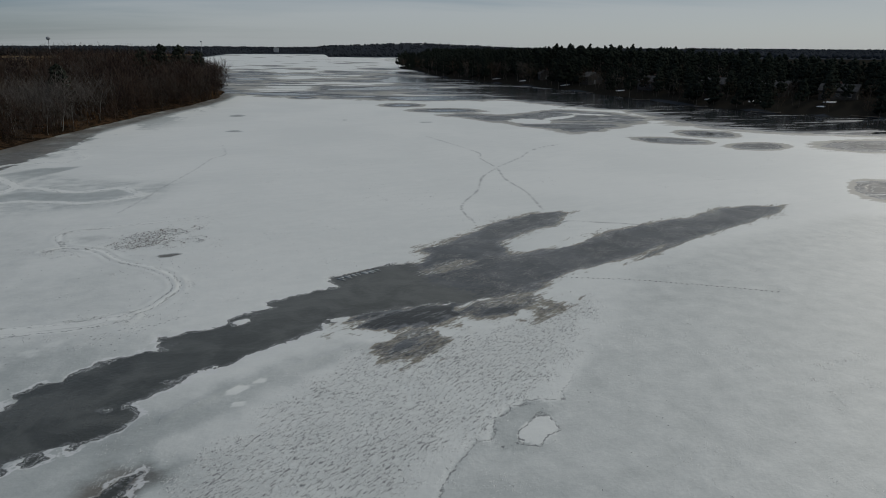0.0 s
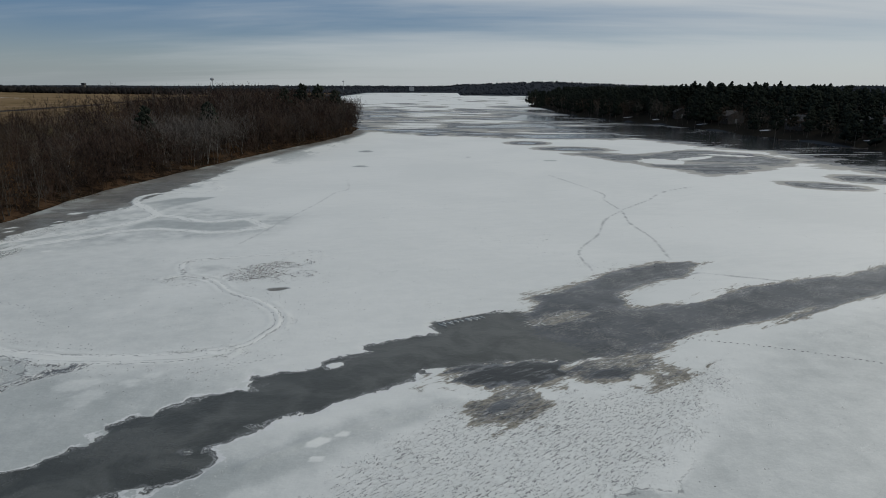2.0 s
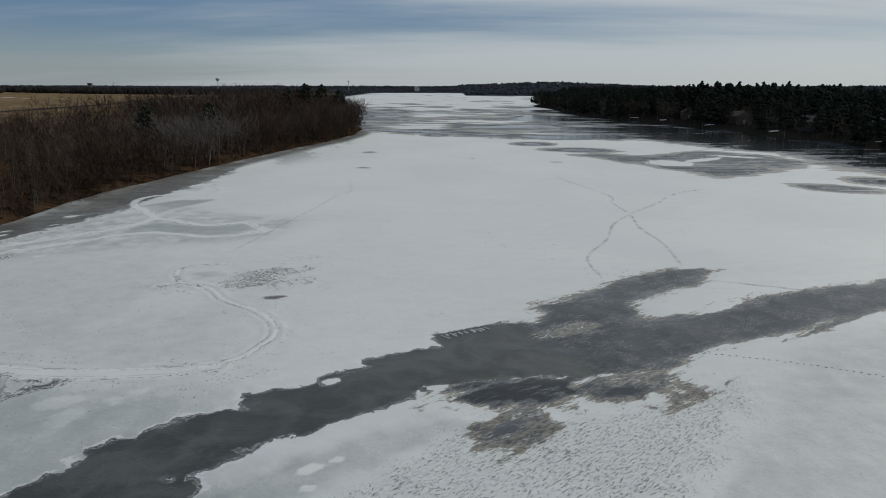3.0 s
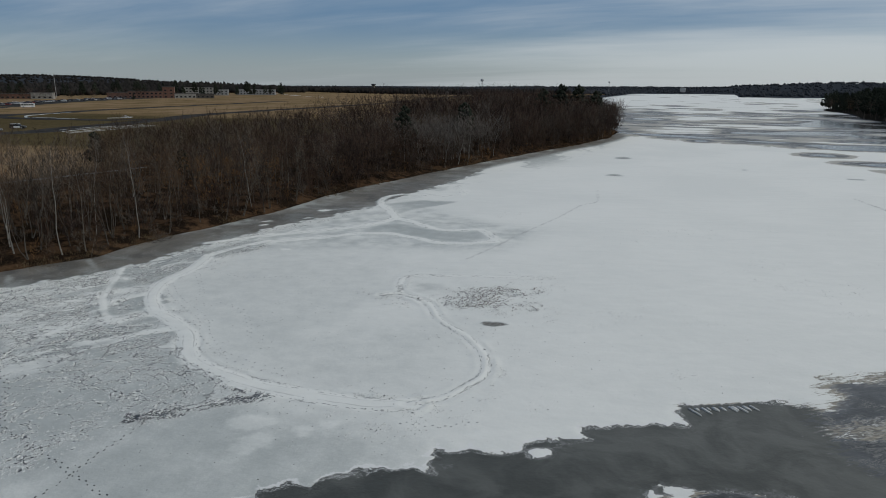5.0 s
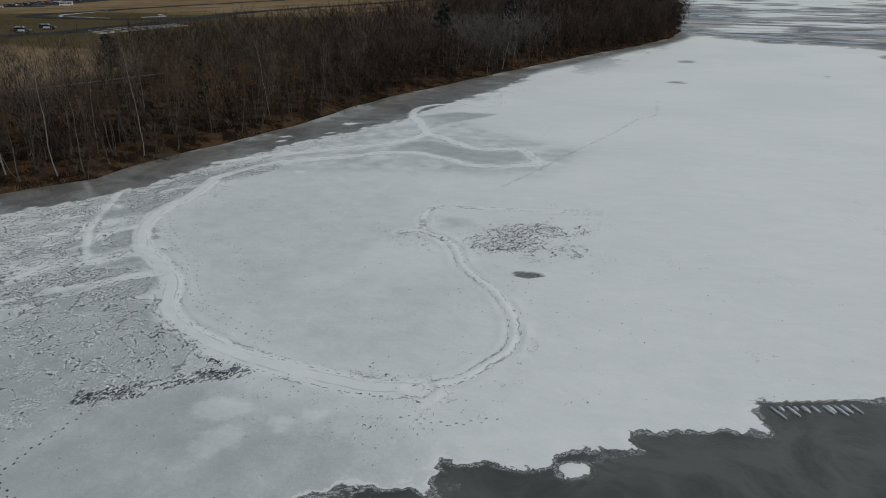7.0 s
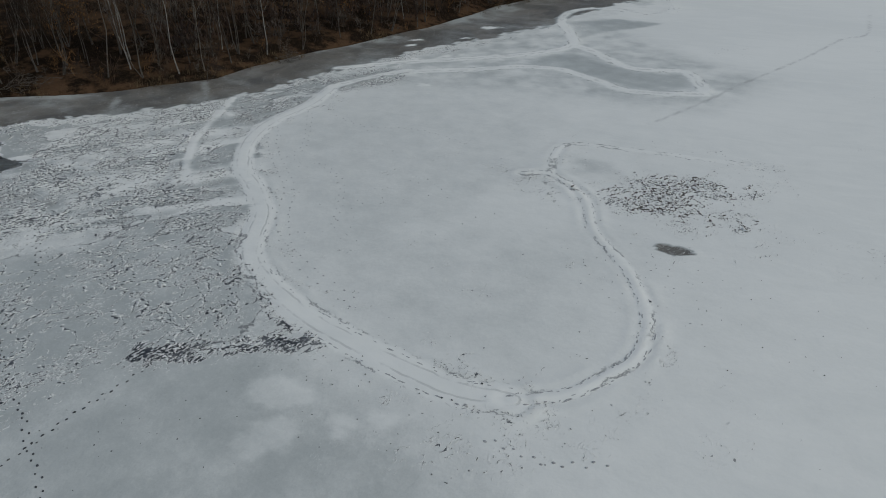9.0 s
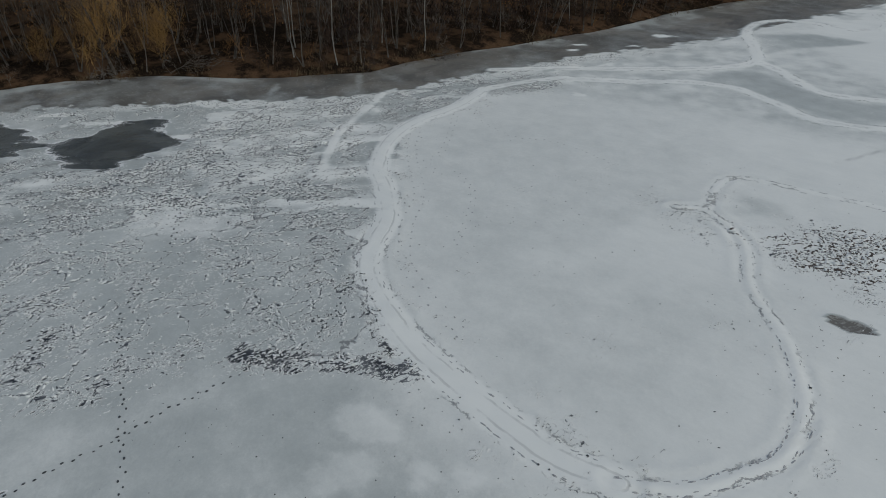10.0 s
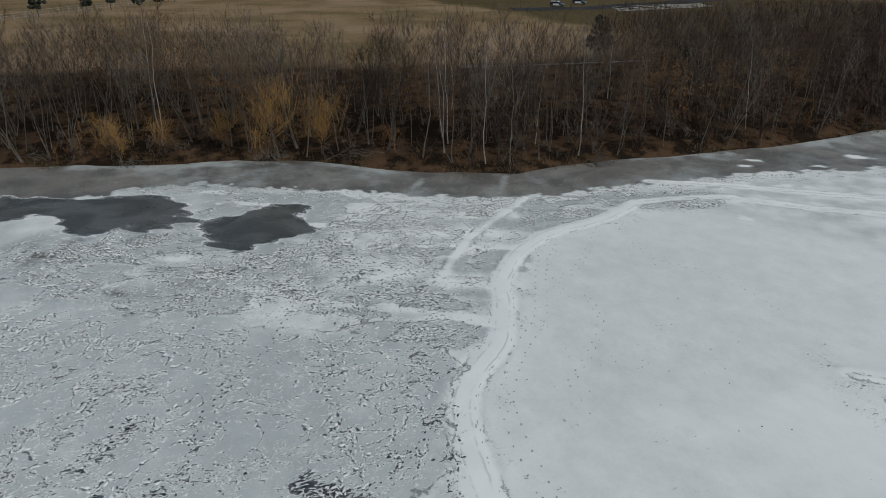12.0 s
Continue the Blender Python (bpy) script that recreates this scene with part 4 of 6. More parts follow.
# ---- trees ----
def tubes(segs, sides):
    """Tapered open tubes from rows (x0 y0 z0 x1 y1 z1 r0 r1): vertices and quads."""
    S = np.asarray(segs, float).reshape(-1, 8)
    p0, p1, r0, r1 = S[:, 0:3], S[:, 3:6], S[:, 6], S[:, 7]
    d = p1 - p0
    d /= np.linalg.norm(d, axis=1, keepdims=True) + 1e-9
    ref = np.where(np.abs(d[:, 2:3]) > 0.9, [[1.0, 0, 0]], [[0, 0, 1.0]])
    u = np.cross(d, ref)
    u /= np.linalg.norm(u, axis=1, keepdims=True) + 1e-9
    v = np.cross(d, u)
    a = np.arange(sides) * 2 * math.pi / sides
    ring = u[:, None, :] * np.cos(a)[None, :, None] + v[:, None, :] * np.sin(a)[None, :, None]
    if sides == 2:
        V = np.stack([p0 - u * r0[:, None], p0 + u * r0[:, None], p1 + u * r1[:, None], p1 - u * r1[:, None]], 1)
        return V.reshape(-1, 3), np.arange(len(S) * 4).reshape(-1, 4)
    V = np.concatenate([p0[:, None] + ring * r0[:, None, None], p1[:, None] + ring * r1[:, None, None]], 1)
    k = np.arange(sides)
    q = np.stack([k, (k + 1) % sides, (k + 1) % sides + sides, k + sides], -1)
    F = q[None] + (np.arange(len(S)) * 2 * sides)[:, None, None]
    return V.reshape(-1, 3), F.reshape(-1, 4)


def unit(v):
    return v / (np.linalg.norm(v) + 1e-9)


def bare_tree(seed, h, stems=1, limbs=13, twigs=5, tips=3, lean=0.05, spread=1.0, thick=1.0, dome=0.0):
    """Stem segments, then limb segments and twig segments, of a leafless tree."""
    r = np.random.RandomState(seed)
    stem, crown, fine = [], [], []
    for s in range(stems):
        hh = h * (1 - 0.22 * s * r.rand())
        tilt = np.array([*(r.randn(2) * (lean + 0.07 * (stems > 1))), 1.0])
        p, pts, rad = np.array([*(r.randn(2) * 0.14 * (stems > 1)), -0.15]), [], []
        n = 8
        r0 = hh * (0.0038 + 0.0030 * r.rand())
        for k in range(n + 1):
            pts.append(p.copy()), rad.append(r0 * (1 - 0.88 * k / n) * (1.35 if k == 0 else 1))
            tilt = tilt + np.array([*(r.randn(2) * 0.06 - 0.12 * (tilt[:2] if k else 0)), 0])
            p = p + unit(tilt + np.array([*(r.randn(2) * 0.07), 0])) * hh * (1 - 0.22 * dome) / n
        for k in range(n):
            stem.append((*pts[k], *pts[k + 1], rad[k], rad[k + 1]))
        for k in range(limbs):
            f = 0.28 + 0.70 * (k + r.rand()) / limbs
            i = min(int(f * n), n - 1)
            base = pts[i] + (pts[i + 1] - pts[i]) * (f * n - i)
            az, rise = r.rand() * 6.283, radians(28 + 34 * (1 - f) * r.rand() + 8 * r.rand() + 14 * dome)
            L = hh * (0.22 * (1 - f) + 0.11) * (0.6 + 0.7 * r.rand()) * spread * (1 + dome * (1.3 * f - 0.5))
            d = np.array([math.cos(az) * math.sin(rise), math.sin(az) * math.sin(rise), math.cos(rise)])
            mid = base + d * L * 0.55
            end = mid + unit(d + np.array([0, 0, 0.55 - 0.35 * dome]) + r.randn(3) * 0.22) * L * (0.5 - 0.2 * dome)
            b0 = max(rad[i] * 0.5, 0.02)
            crown.append((*base, *mid, b0, b0 * 0.62)), crown.append((*mid, *end, b0 * 0.62, b0 * 0.22))
            for q in range(twigs):
                g = 0.25 + 0.75 * r.rand()
                tb = base + (mid - base) * g / 0.55 if g < 0.55 else mid + (end - mid) * (g - 0.55) / 0.45
                td = unit(d * (0.8 - 0.45 * dome) + r.randn(3) * (0.7 + 0.15 * dome) + np.array([0, 0, 0.15]))
                tl = L * (0.22 + 0.22 * r.rand()) * (1 + 0.45 * dome)
                te = tb + td * tl
                fine.append((*tb, *te, 0.017 * thick, 0.008 * thick))
                for w in range(tips):
                    tg = tb + (te - tb) * (0.3 + 0.7 * r.rand())
                    we = tg + unit(td + r.randn(3) * 0.9) * tl * (0.4 + 0.35 * r.rand())
                    fine.append((*tg, *we, 0.011 * thick, 0.005 * thick))
    return stem, (crown, fine)


def crown_mesh(crown, sides=3):
    """Limbs as tubes and twigs as slivers, in one set of vertices and quads."""
    V1, F1 = tubes(crown[0], sides)
    if not crown[1]:
        return V1, F1
    V2, F2 = tubes(crown[1], 2)
    return np.concatenate([V1, V2]), np.concatenate([F1, F2 + len(V1)])


def leaves(seed, crown, count, size):
    """Small bent leaf blades along the twigs."""
    r = np.random.RandomState(seed)
    S = np.asarray(crown[0] + crown[1])
    S = S[r.randint(0, len(S), count)]
    k = r.rand(count, 1)
    c = S[:, 0:3] + (S[:, 3:6] - S[:, 0:3]) * k + r.randn(count, 3) * 0.12
    a, b2 = r.randn(count, 3), r.randn(count, 3)
    a /= np.linalg.norm(a, axis=1, keepdims=True)
    b2 = np.cross(a, b2)
    b2 /= np.linalg.norm(b2, axis=1, keepdims=True)
    s = size * (0.6 + 0.8 * r.rand(count, 1))
    V = np.stack([c - a * s, c + b2 * s * 0.5, c + a * s, c - b2 * s * 0.5], 1).reshape(-1, 3)
    return V, np.arange(count * 4).reshape(-1, 4)


def clumps(centres, sizes, seed, flatten=0.6):
    """Jagged needle clumps: jittered eight-sided lumps."""
    r = np.random.RandomState(seed)
    base = np.array([(1, 0, 0), (0, 1, 0), (-1, 0, 0), (0, -1, 0), (0, 0, 1), (0, 0, -1)], float)
    f = np.array([(0, 1, 4), (1, 2, 4), (2, 3, 4), (3, 0, 4), (1, 0, 5), (2, 1, 5), (3, 2, 5), (0, 3, 5)])
    C, S = np.asarray(centres, float), np.asarray(sizes, float)
    V = base[None] * (0.65 + 0.7 * r.rand(len(C), 6, 1)) + r.randn(len(C), 6, 3) * 0.13
    V[:, :, 2] *= flatten
    V = C[:, None] + V * S[:, None, None]
    F = f[None] + (np.arange(len(C)) * 6)[:, None, None]
    return V.reshape(-1, 3), F.reshape(-1, 3)


def pine(seed, h, count=70, boughs=10, lower=0.25, width=0.17, size=1.0):
    """Stem and bough segments and needle clumps of an uneven, open-topped pine."""
    r = np.random.RandomState(seed)
    bend = r.randn(2) * 0.02 * h
    stem = [(0, 0, -0.2, *(bend * 0.4), h * 0.5, h * 0.014, h * 0.009), (*(bend * 0.4), h * 0.5, *bend, h * 0.97, h * 0.009, 0.02)]
    C, S = [], []
    lobes = [(r.rand() * 6.283, 0.35 + 0.6 * r.rand(), 0.6 + 0.7 * r.rand()) for _ in range(6)]
    for k in range(count):
        f = lower + (1 - lower) * (k + r.rand()) / count
        az = r.rand() * 6.283
        swell = 1.0 + sum(0.35 * w * math.cos(az - a0) * math.exp(-((f - f0) / 0.12) ** 2) for a0, f0, w in lobes)
        reach = h * width * (1.03 - f) ** 0.55 * min(1.0, (f - lower) * 5 + 0.45) * swell
        L = reach * (0.25 + 0.8 * r.rand() ** 0.6)
        C.append((math.cos(az) * L + bend[0] * f, math.sin(az) * L + bend[1] * f, h * f + 0.3 * r.randn()))
        S.append(size * (0.34 + 0.5 * r.rand()) * (1.15 - 0.55 * f) * h / 14)
        if k % max(1, count // boughs) == 0:
            stem.append((bend[0] * f, bend[1] * f, h * f - 0.3, *C[-1], 0.04, 0.012))
    C.append((*bend, h * 0.98)), S.append(size * 0.26)
    return stem, C, S


def tree_thing(name, stem, crown, bark, twig, label, extra=None, sides=6):
    root = tagged(new(name), label, "tree")
    part("trunk", fast_mesh("trunk", *tubes(stem, sides)), bark, root)
    part("crown", fast_mesh("crown", *crown_mesh(crown)), twig, root)
    if extra is not None:
        part("leaves", fast_mesh("leaves", *extra[0]), extra[1], root, extra[2])
    return root


def joined(name, kinds, places, mat, label, category="trees"):
    """Many trees in one object: kinds are (vertices, faces); places are (kind, x, y, z, turn, size)."""
    Vs, Fs, tones, n = [], [], [], 0
    for q, (k, x, y, z, turn, size) in enumerate(places):
        V, F = kinds[k]
        c, s = math.cos(turn) * size, math.sin(turn) * size
        Vs.append(np.stack([V[:, 0] * c - V[:, 1] * s + x, V[:, 0] * s + V[:, 1] * c + y, V[:, 2] * size + z], -1))
        Fs.append(F + n)
        tones.append(np.full(len(V), (q * 0.618034) % 1.0, np.float32))
        n += len(V)
    me = fast_mesh(name, np.concatenate(Vs), np.concatenate(Fs))
    me.attributes.new("tone", "FLOAT", "POINT").data.foreach_set("value", np.concatenate(tones))
    ob = part(name, me, mat)
    return tagged(ob, label, category, kind="stuff")


# templates of the bank's trees, stood on their first places
rnd = np.random.RandomState(5)
GREY = [bare_tree(20 + k, 13.0, (1, 2, 3, 1, 3, 2)[k], 14 - 3 * (k in (1, 2, 4)), 7, 4, 0.11, 1.15, 1.0, 0.2) for k in range(6)]
PALE = [bare_tree(60 + k, 14.5, 1 + (k == 1), 13, 7, 4, 0.06, 0.85, 1.0) for k in range(4)]
OAK = [bare_tree(90 + k, 11.5, 1, 14, 7, 4, 0.06, 1.2, 1.0, 0.7) for k in range(2)]
WILLOW = [bare_tree(120 + k, 8.0, 4, 12, 10, 6, 0.2, 1.8, 0.7, 0.6) for k in range(2)]
BRUSH = [bare_tree(140 + k, 3.4, 2, 5, 4, 2, 0.3, 2.0, 1.6, 0.6) for k in range(4)]
DEEP = [bare_tree(230 + k, 12.5, 1, 11, 5, 3, 0.10, 1.55, 3.0, 1.2) for k in range(6)]
LOW = [bare_tree(200 + k, 12.5, (1, 2, 1, 2, 1, 1)[k], 13, 7, 4, 0.13, 1.5, 1.5, 0.7) for k in range(6)]

cand = []
ys = rnd.rand(9000) * 450 - 26
depth = 0.8 + (34 + 36 * step(ys, 80, 150)) * rnd.rand(9000) ** 1.05
shore_y = np.array([p[1] for p in WEST_NEAR + WEST_FAR[:3]])
shore_x = np.array([p[0] for p in WEST_NEAR + WEST_FAR[:3]])
taken = collections.defaultdict(list)
for yy, dd in zip(ys, depth):
    xx = float(np.interp(yy, shore_y, shore_x)) - dd
    gap = 2.2 if dd < 18 else 2.9 if yy < 95 else 2.6
    cell = (int(xx // 3), int(yy // 3))
    if any(math.hypot(xx - a, yy - b2) < gap for i in (-1, 0, 1) for j in (-1, 0, 1) for a, b2 in taken[(cell[0] + i, cell[1] + j)]):
        continue
    taken[cell].append((xx, yy))
    cand.append((xx, yy, dd))
cxs, cys = np.array([c[0] for c in cand]), np.array([c[1] for c in cand])
czs = land_height(cxs, cys)
cdepth = shore(cxs, cys)

made = {"grey": [], "pale": [], "oak": []}


def plant(kind, k, x, y, z, turn, size):
    """One tree of the bank: the first of a kind is built, the others are copies."""
    store = made.setdefault((kind, k), [])
    m = pose(x, y, z, 0, 0, turn) @ Matrix.Scale(size, 4)
    if not store:
        if kind == "pale":
            t = tree_thing("aspen_tree", *PALE[k], PALEBARK, PALETWIG, "slender leafless aspen with pale grey bark on the lake bank")
            tagged(t, group="aspens on the bank")
        elif kind == "oak":
            st, cr = OAK[k]
            t = tree_thing("oak_tree", st, cr, BARK, TWIG, "young oak still holding dry brown leaves on the bank", (leaves(k, cr, 420, 0.11), LEAF, "dry brown leaves"))
            tagged(t, group="oaks on the bank")
        elif kind == "willow":
            t = tree_thing("willow_tree", *WILLOW[k], BARK, GOLD, "bushy leafless willow with golden orange twigs at the shore", None, 5)
            tagged(t, group="willows on the bank")
        else:
            t = tree_thing("bare_tree", *GREY[k], BARK, TWIG, "leafless grey-brown hardwood tree on the wooded lake bank")
            tagged(t, group="bare trees on the bank")
        t.matrix_basis = m
        store.append(t)
        return t
    t = copy_thing(store[0], pose(x, y, z, 0, 0, turn))
    t.matrix_basis = m
    return t


far_places, deep_places, pale_places, single = [], [], [], 0
for i in range(len(cand)):
    x, y, z, d = cxs[i], cys[i], czs[i], cdepth[i]
    if d < 0.9:
        continue
    if rnd.rand() > 0.97 - 0.15 * (d > 30) - 0.45 * (d > 20) * (y < 85):
        continue
    edge = step(np.array([d]), 0, 22)[0]
    size = (0.72 + 0.28 * rnd.rand()) * float(np.interp(y, (0, 60, 90, 140, 175, 230, 300, 420), (1.10, 1.10, 0.95, 0.90, 1.06, 1.18, 1.28, 1.12)))
    size *= 1.0 - 0.20 * edge * (y < 200)
    turn = rnd.rand() * 360
    grove = (math.hypot(x + 68, y - 176) < 20) or (math.hypot(x + 72, y - 62) < 7)
    pale = rnd.rand() < ((0.7 if y > 120 else 0.25) if grove else 0.04 if y < 80 else 0.02)
    if 14 < y < 118 and d < 19 and single < 300:
        single += 1
        if pale:
            plant("pale", rnd.randint(4), x, y, z, turn, size)
        elif rnd.rand() < 0.10:
            plant("oak", rnd.randint(2), x, y, z, turn, size)
        else:
            plant("grey", rnd.randint(6), x, y, z, turn, size)
    else:
        (pale_places if pale else far_places if y < 120 else deep_places).append((rnd.randint(6), x, y, z, radians(turn), size * (1.04 if pale else 1.0)))
for k, (x, y, size, turn) in enumerate(((-80.5, 41.5, 1.1, 10), (-79.2, 47.0, 0.85, 130), (-84.4, 26.5, 0.62, 220), (-85.0, 31.0, 0.5, 310), (-84, 37, 0.55, 80))):
    plant("willow", k % 2, x, y, height_at(x, y), turn, size)
plant("oak", 0, -95, 30, height_at(-95, 30), 40, 1.30)
DEEPT = [(tubes(s, 3), crown_mesh(c)) for s, c in DEEP]
LOWT = [(tubes(s, 4), crown_mesh(c)) for s, c in LOW]
joined("wooded_bank_trunks", [a for a, _ in LOWT], far_places, BARK, "many leafless hardwood trunks along the wooded bank", "woods")
joined("wooded_bank_branches", [b2 for _, b2 in LOWT], far_places, TWIG, "tangle of brown leafless branches along the wooded bank", "woods")
joined("back_woods_trunks", [a for a, _ in DEEPT], deep_places, TWIG, "leafless hardwood trunks deep in the woods", "woods")
joined("back_woods_branches", [b2 for _, b2 in DEEPT], deep_places, FARTWIG, "brown leafless branches deep in the woods", "woods")
joined("aspen_grove_trunks", [a for a, _ in DEEPT], pale_places, PALEBARK, "pale slender aspen trunks standing in the woods", "woods")
joined("aspen_grove_branches", [b2 for _, b2 in DEEPT], pale_places, PALETWIG, "pale leafless aspen branches in the woods", "woods")

# brush and fallen wood along the edge
places, golden = [], []
for k in range(760):
    y = rnd.rand() ** 1.5 * 350 - 25
    d = (0.4 + 5 * rnd.rand()) if k % 2 else 0.5 + 40 * rnd.rand() ** 1.2
    x = float(np.interp(y, shore_y, shore_x)) - d
    (golden if rnd.rand() < 0.16 else places).append((rnd.randint(4), x, y, height_at(x, y), rnd.rand() * 6.28, 0.3 + 0.75 * rnd.rand() ** 1.5))
BT = [crown_mesh((s + c[0], c[1])) for s, c in BRUSH]
joined("brush", BT, places, TWIG, "low leafless brush under the trees by the ice", "brush")
thicket = []
for k in range(420):
    y = 62 + 275 * rnd.rand()
    x = float(np.interp(y, shore_y, shore_x)) - 0.6 - 13 * rnd.rand() ** 1.3
    thicket.append((rnd.randint(3), x, y, height_at(x, y), rnd.rand() * 6.28, (0.7 + 0.7 * rnd.rand()) * (1.0 + 0.35 * (y > 110))))
THICK = [bare_tree(160 + k, 3.4, 3, 5, 3, 1, 0.3, 2.2, 4.0) for k in range(3)]
joined("thicket", [crown_mesh((s + c[0], c[1])) for s, c in THICK], thicket, FARTWIG, "dense dark thicket along the wooded shore", "brush")
joined("tan_brush", BT, golden, LEAF, "low tan dry brush under the trees by the ice", "brush")
for k in range(34):
    y = 8 + 130 * rnd.rand()
    d = rnd.rand() ** 1.5 * 11 - 0.8
    x = float(np.interp(y, shore_y, shore_x)) - d
    L = 2.0 + 2.6 * rnd.rand()
    st, cr = bare_tree(300 + k % 5, L, 2, 7, 4, 2, 0.25, 1.8)
    log = tagged(new("fallen_branch"), "weathered grey fallen branch lying on the icy shore", "branch", "fallen branches")
    V1, F1 = tubes(st, 6)
    V2, F2 = crown_mesh(cr)
    part("stem", fast_mesh("stem", np.concatenate([V1, V2]), np.concatenate([F1, F2 + len(V1)])), BARK, log)
    log.matrix_basis = pose(x, y, max(height_at(x, y), 0.05) + 0.12, 80 + 14 * rnd.rand(), 0, rnd.rand() * 360)
# tufts of dead grass and reeds at the water's edge
rg = np.random.RandomState(77)
blades = []
for k in range(2200):
    y = -5 + 300 * rg.rand() ** 1.25
    if fbm(np.array([y / 5.0]), np.array([3.0]), 61, 3)[0] < 0.02:
        continue
    x = float(np.interp(y, shore_y, shore_x)) - (rg.randn() * 0.9 + 0.7)
    z, tall = max(height_at(x, y), -0.02), 0.15 + 0.4 * rg.rand()
    for q in range(7):
        bx, by = x + rg.randn() * 0.25, y + rg.randn() * 0.25
        blades.append((bx, by, z - 0.05, bx + rg.randn() * 0.25, by + rg.randn() * 0.25, z + tall * (0.4 + 0.6 * rg.rand()), 0.025, 0.008))
tagged(part("shore_grass", fast_mesh("shore_grass", *tubes(blades, 2)), STRAW), "tufts of dead straw-coloured grass along the icy shore", "grass", kind="stuff")
# the leaning tree that reaches out over the ice
st, cr = bare_tree(411, 5.2, 2, 9, 6, 3, 0.1, 1.5)
lean = tree_thing("leaning_tree", st, cr, BARK, TWIG, "small leafless tree leaning out over the shore ice")
lean.matrix_basis = pose(-66.2, 63.0, height_at(-66.6, 63) - 0.1, 14, 40, 10)

# evergreens among the bank's trees
EVERGREEN = [pine(500 + k, 14.0, 85, 12, (0.12, 0.3, 0.22)[k], (0.24, 0.30, 0.22)[k], (1.6, 1.7, 1.6)[k]) for k in range(3)]


def plant_pine(store, k, x, y, size, turn, label, group):
    m = pose(x, y, height_at(x, y), 0, 0, turn) @ Matrix.Scale(size, 4)
    if k not in store:
        st, C, S = EVERGREEN[k]
        t = tagged(new("pine_tree"), label, "tree", group)
        part("trunk", fast_mesh("trunk", *tubes(st, 5)), BARK, t)
        part("crown", fast_mesh("crown", *clumps(C, S, k, 0.8)), NEEDLE, t)
        store[k] = t
    else:
        t = copy_thing(store[k], m)
    t.matrix_basis = m
    return t


bank_pines, east_pines = {}, {}
for x, y, size, k in ((-58, 292, 1.32, 1), (-52, 300, 1.22, 1), (-62, 280, 1.30, 1), (-55, 310, 1.1, 1), (-67, 270, 1.15, 1), (-70, 191, 0.95, 1), (-76, 166, 0.9, 1), (-88, 100, 0.4, 1), (-64, 240, 0.5, 0), (-106, 97, 0.5, 1), (-109, 101, 0.45, 2)):
    plant_pine(bank_pines, k, x, y, size, 77 * x, "dark green pine among bare trees on the bank", "pines on the west bank")


# ---- east shore: pine woods, houses and docks ----
def hull(*boxes):
    """One bmesh out of boxes (x0, y0, z0, x1, y1, z1), each with slightly rounded edges."""
    bm = bmesh.new()
    for x0, y0, z0, x1, y1, z1 in boxes:
        m = Matrix.Translation(((x0 + x1) / 2, (y0 + y1) / 2, (z0 + z1) / 2)) @ Matrix.Diagonal((x1 - x0, y1 - y0, z1 - z0, 1))
        bmesh.ops.create_cube(bm, size=1.0, matrix=m)
    return bm


def prism(outline_pts, y0, y1):
    """A solid whose x-z outline is drawn out along y."""
    bm = bmesh.new()
    a = [bm.verts.new((x, y0, z)) for x, z in outline_pts]
    b2 = [bm.verts.new((x, y1, z)) for x, z in outline_pts]
    bm.faces.new(a), bm.faces.new(b2[::-1])
    for i in range(len(a)):
        j = (i + 1) % len(a)
        bm.faces.new((a[j], a[i], b2[i], b2[j]))
    bmesh.ops.recalc_face_normals(bm, faces=bm.faces)
    return bm


def house(x, y, turn, w, l, h, wall_mat, label, snow=True):
    """A gabled house: walls, roof with its chimney, windows with panes, door."""
    t = tagged(new("house"), label, "house", "houses on the east shore")
    part("wall", prism([(-w / 2, -1.2), (w / 2, -1.2), (w / 2, h), (0, h + w * 0.27), (-w / 2, h)], -l / 2, l / 2), wall_mat, t)
    roof = part("roof", prism([(-w / 2 - 0.5, h - 0.22), (0, h + w * 0.27 + 0.08), (w / 2 + 0.5, h - 0.22), (w / 2 + 0.5, h), (0, h + w * 0.27 + 0.34), (-w / 2 - 0.5, h)], -l / 2 - 0.5, l / 2 + 0.5), ROOF, t, "dark shingle roof")
    part("chimney", hull((w * 0.12, -0.4, h, w * 0.12 + 0.7, 0.4, h + w * 0.27 + 1.0)), BRICK, roof, "red brick chimney")
    if snow:
        part("snow", prism([(-w / 2 - 0.3, h + 0.06), (-0.2, h + w * 0.26 + 0.3), (-0.2, h + w * 0.26 + 0.42), (-w / 2 - 0.3, h + 0.2)], -l / 2, l * 0.3), SNOW, roof, "patch of old snow")
    for sx in (-1, 1):
        for k in range(3):
            cy = -l / 2 + l * (k + 0.5) / 3
            win = part("window", hull((sx * w / 2 - 0.06, cy - 0.75, 1.0, sx * w / 2 + 0.06, cy + 0.75, 2.3)), PALEWALL, t, "white window frame")
            part("pane", hull((sx * w / 2 - 0.08, cy - 0.62, 1.12, sx * w / 2 + 0.08, cy + 0.62, 2.18)), GLASS, win)
    part("door", hull((-0.5, -l / 2 - 0.06, 0, 0.5, -l / 2 + 0.04, 2.05)), PALEWALL, t)
    t.matrix_basis = pose(x, y, height_at(x, y) + 0.2, 0, 0, turn)
    return t


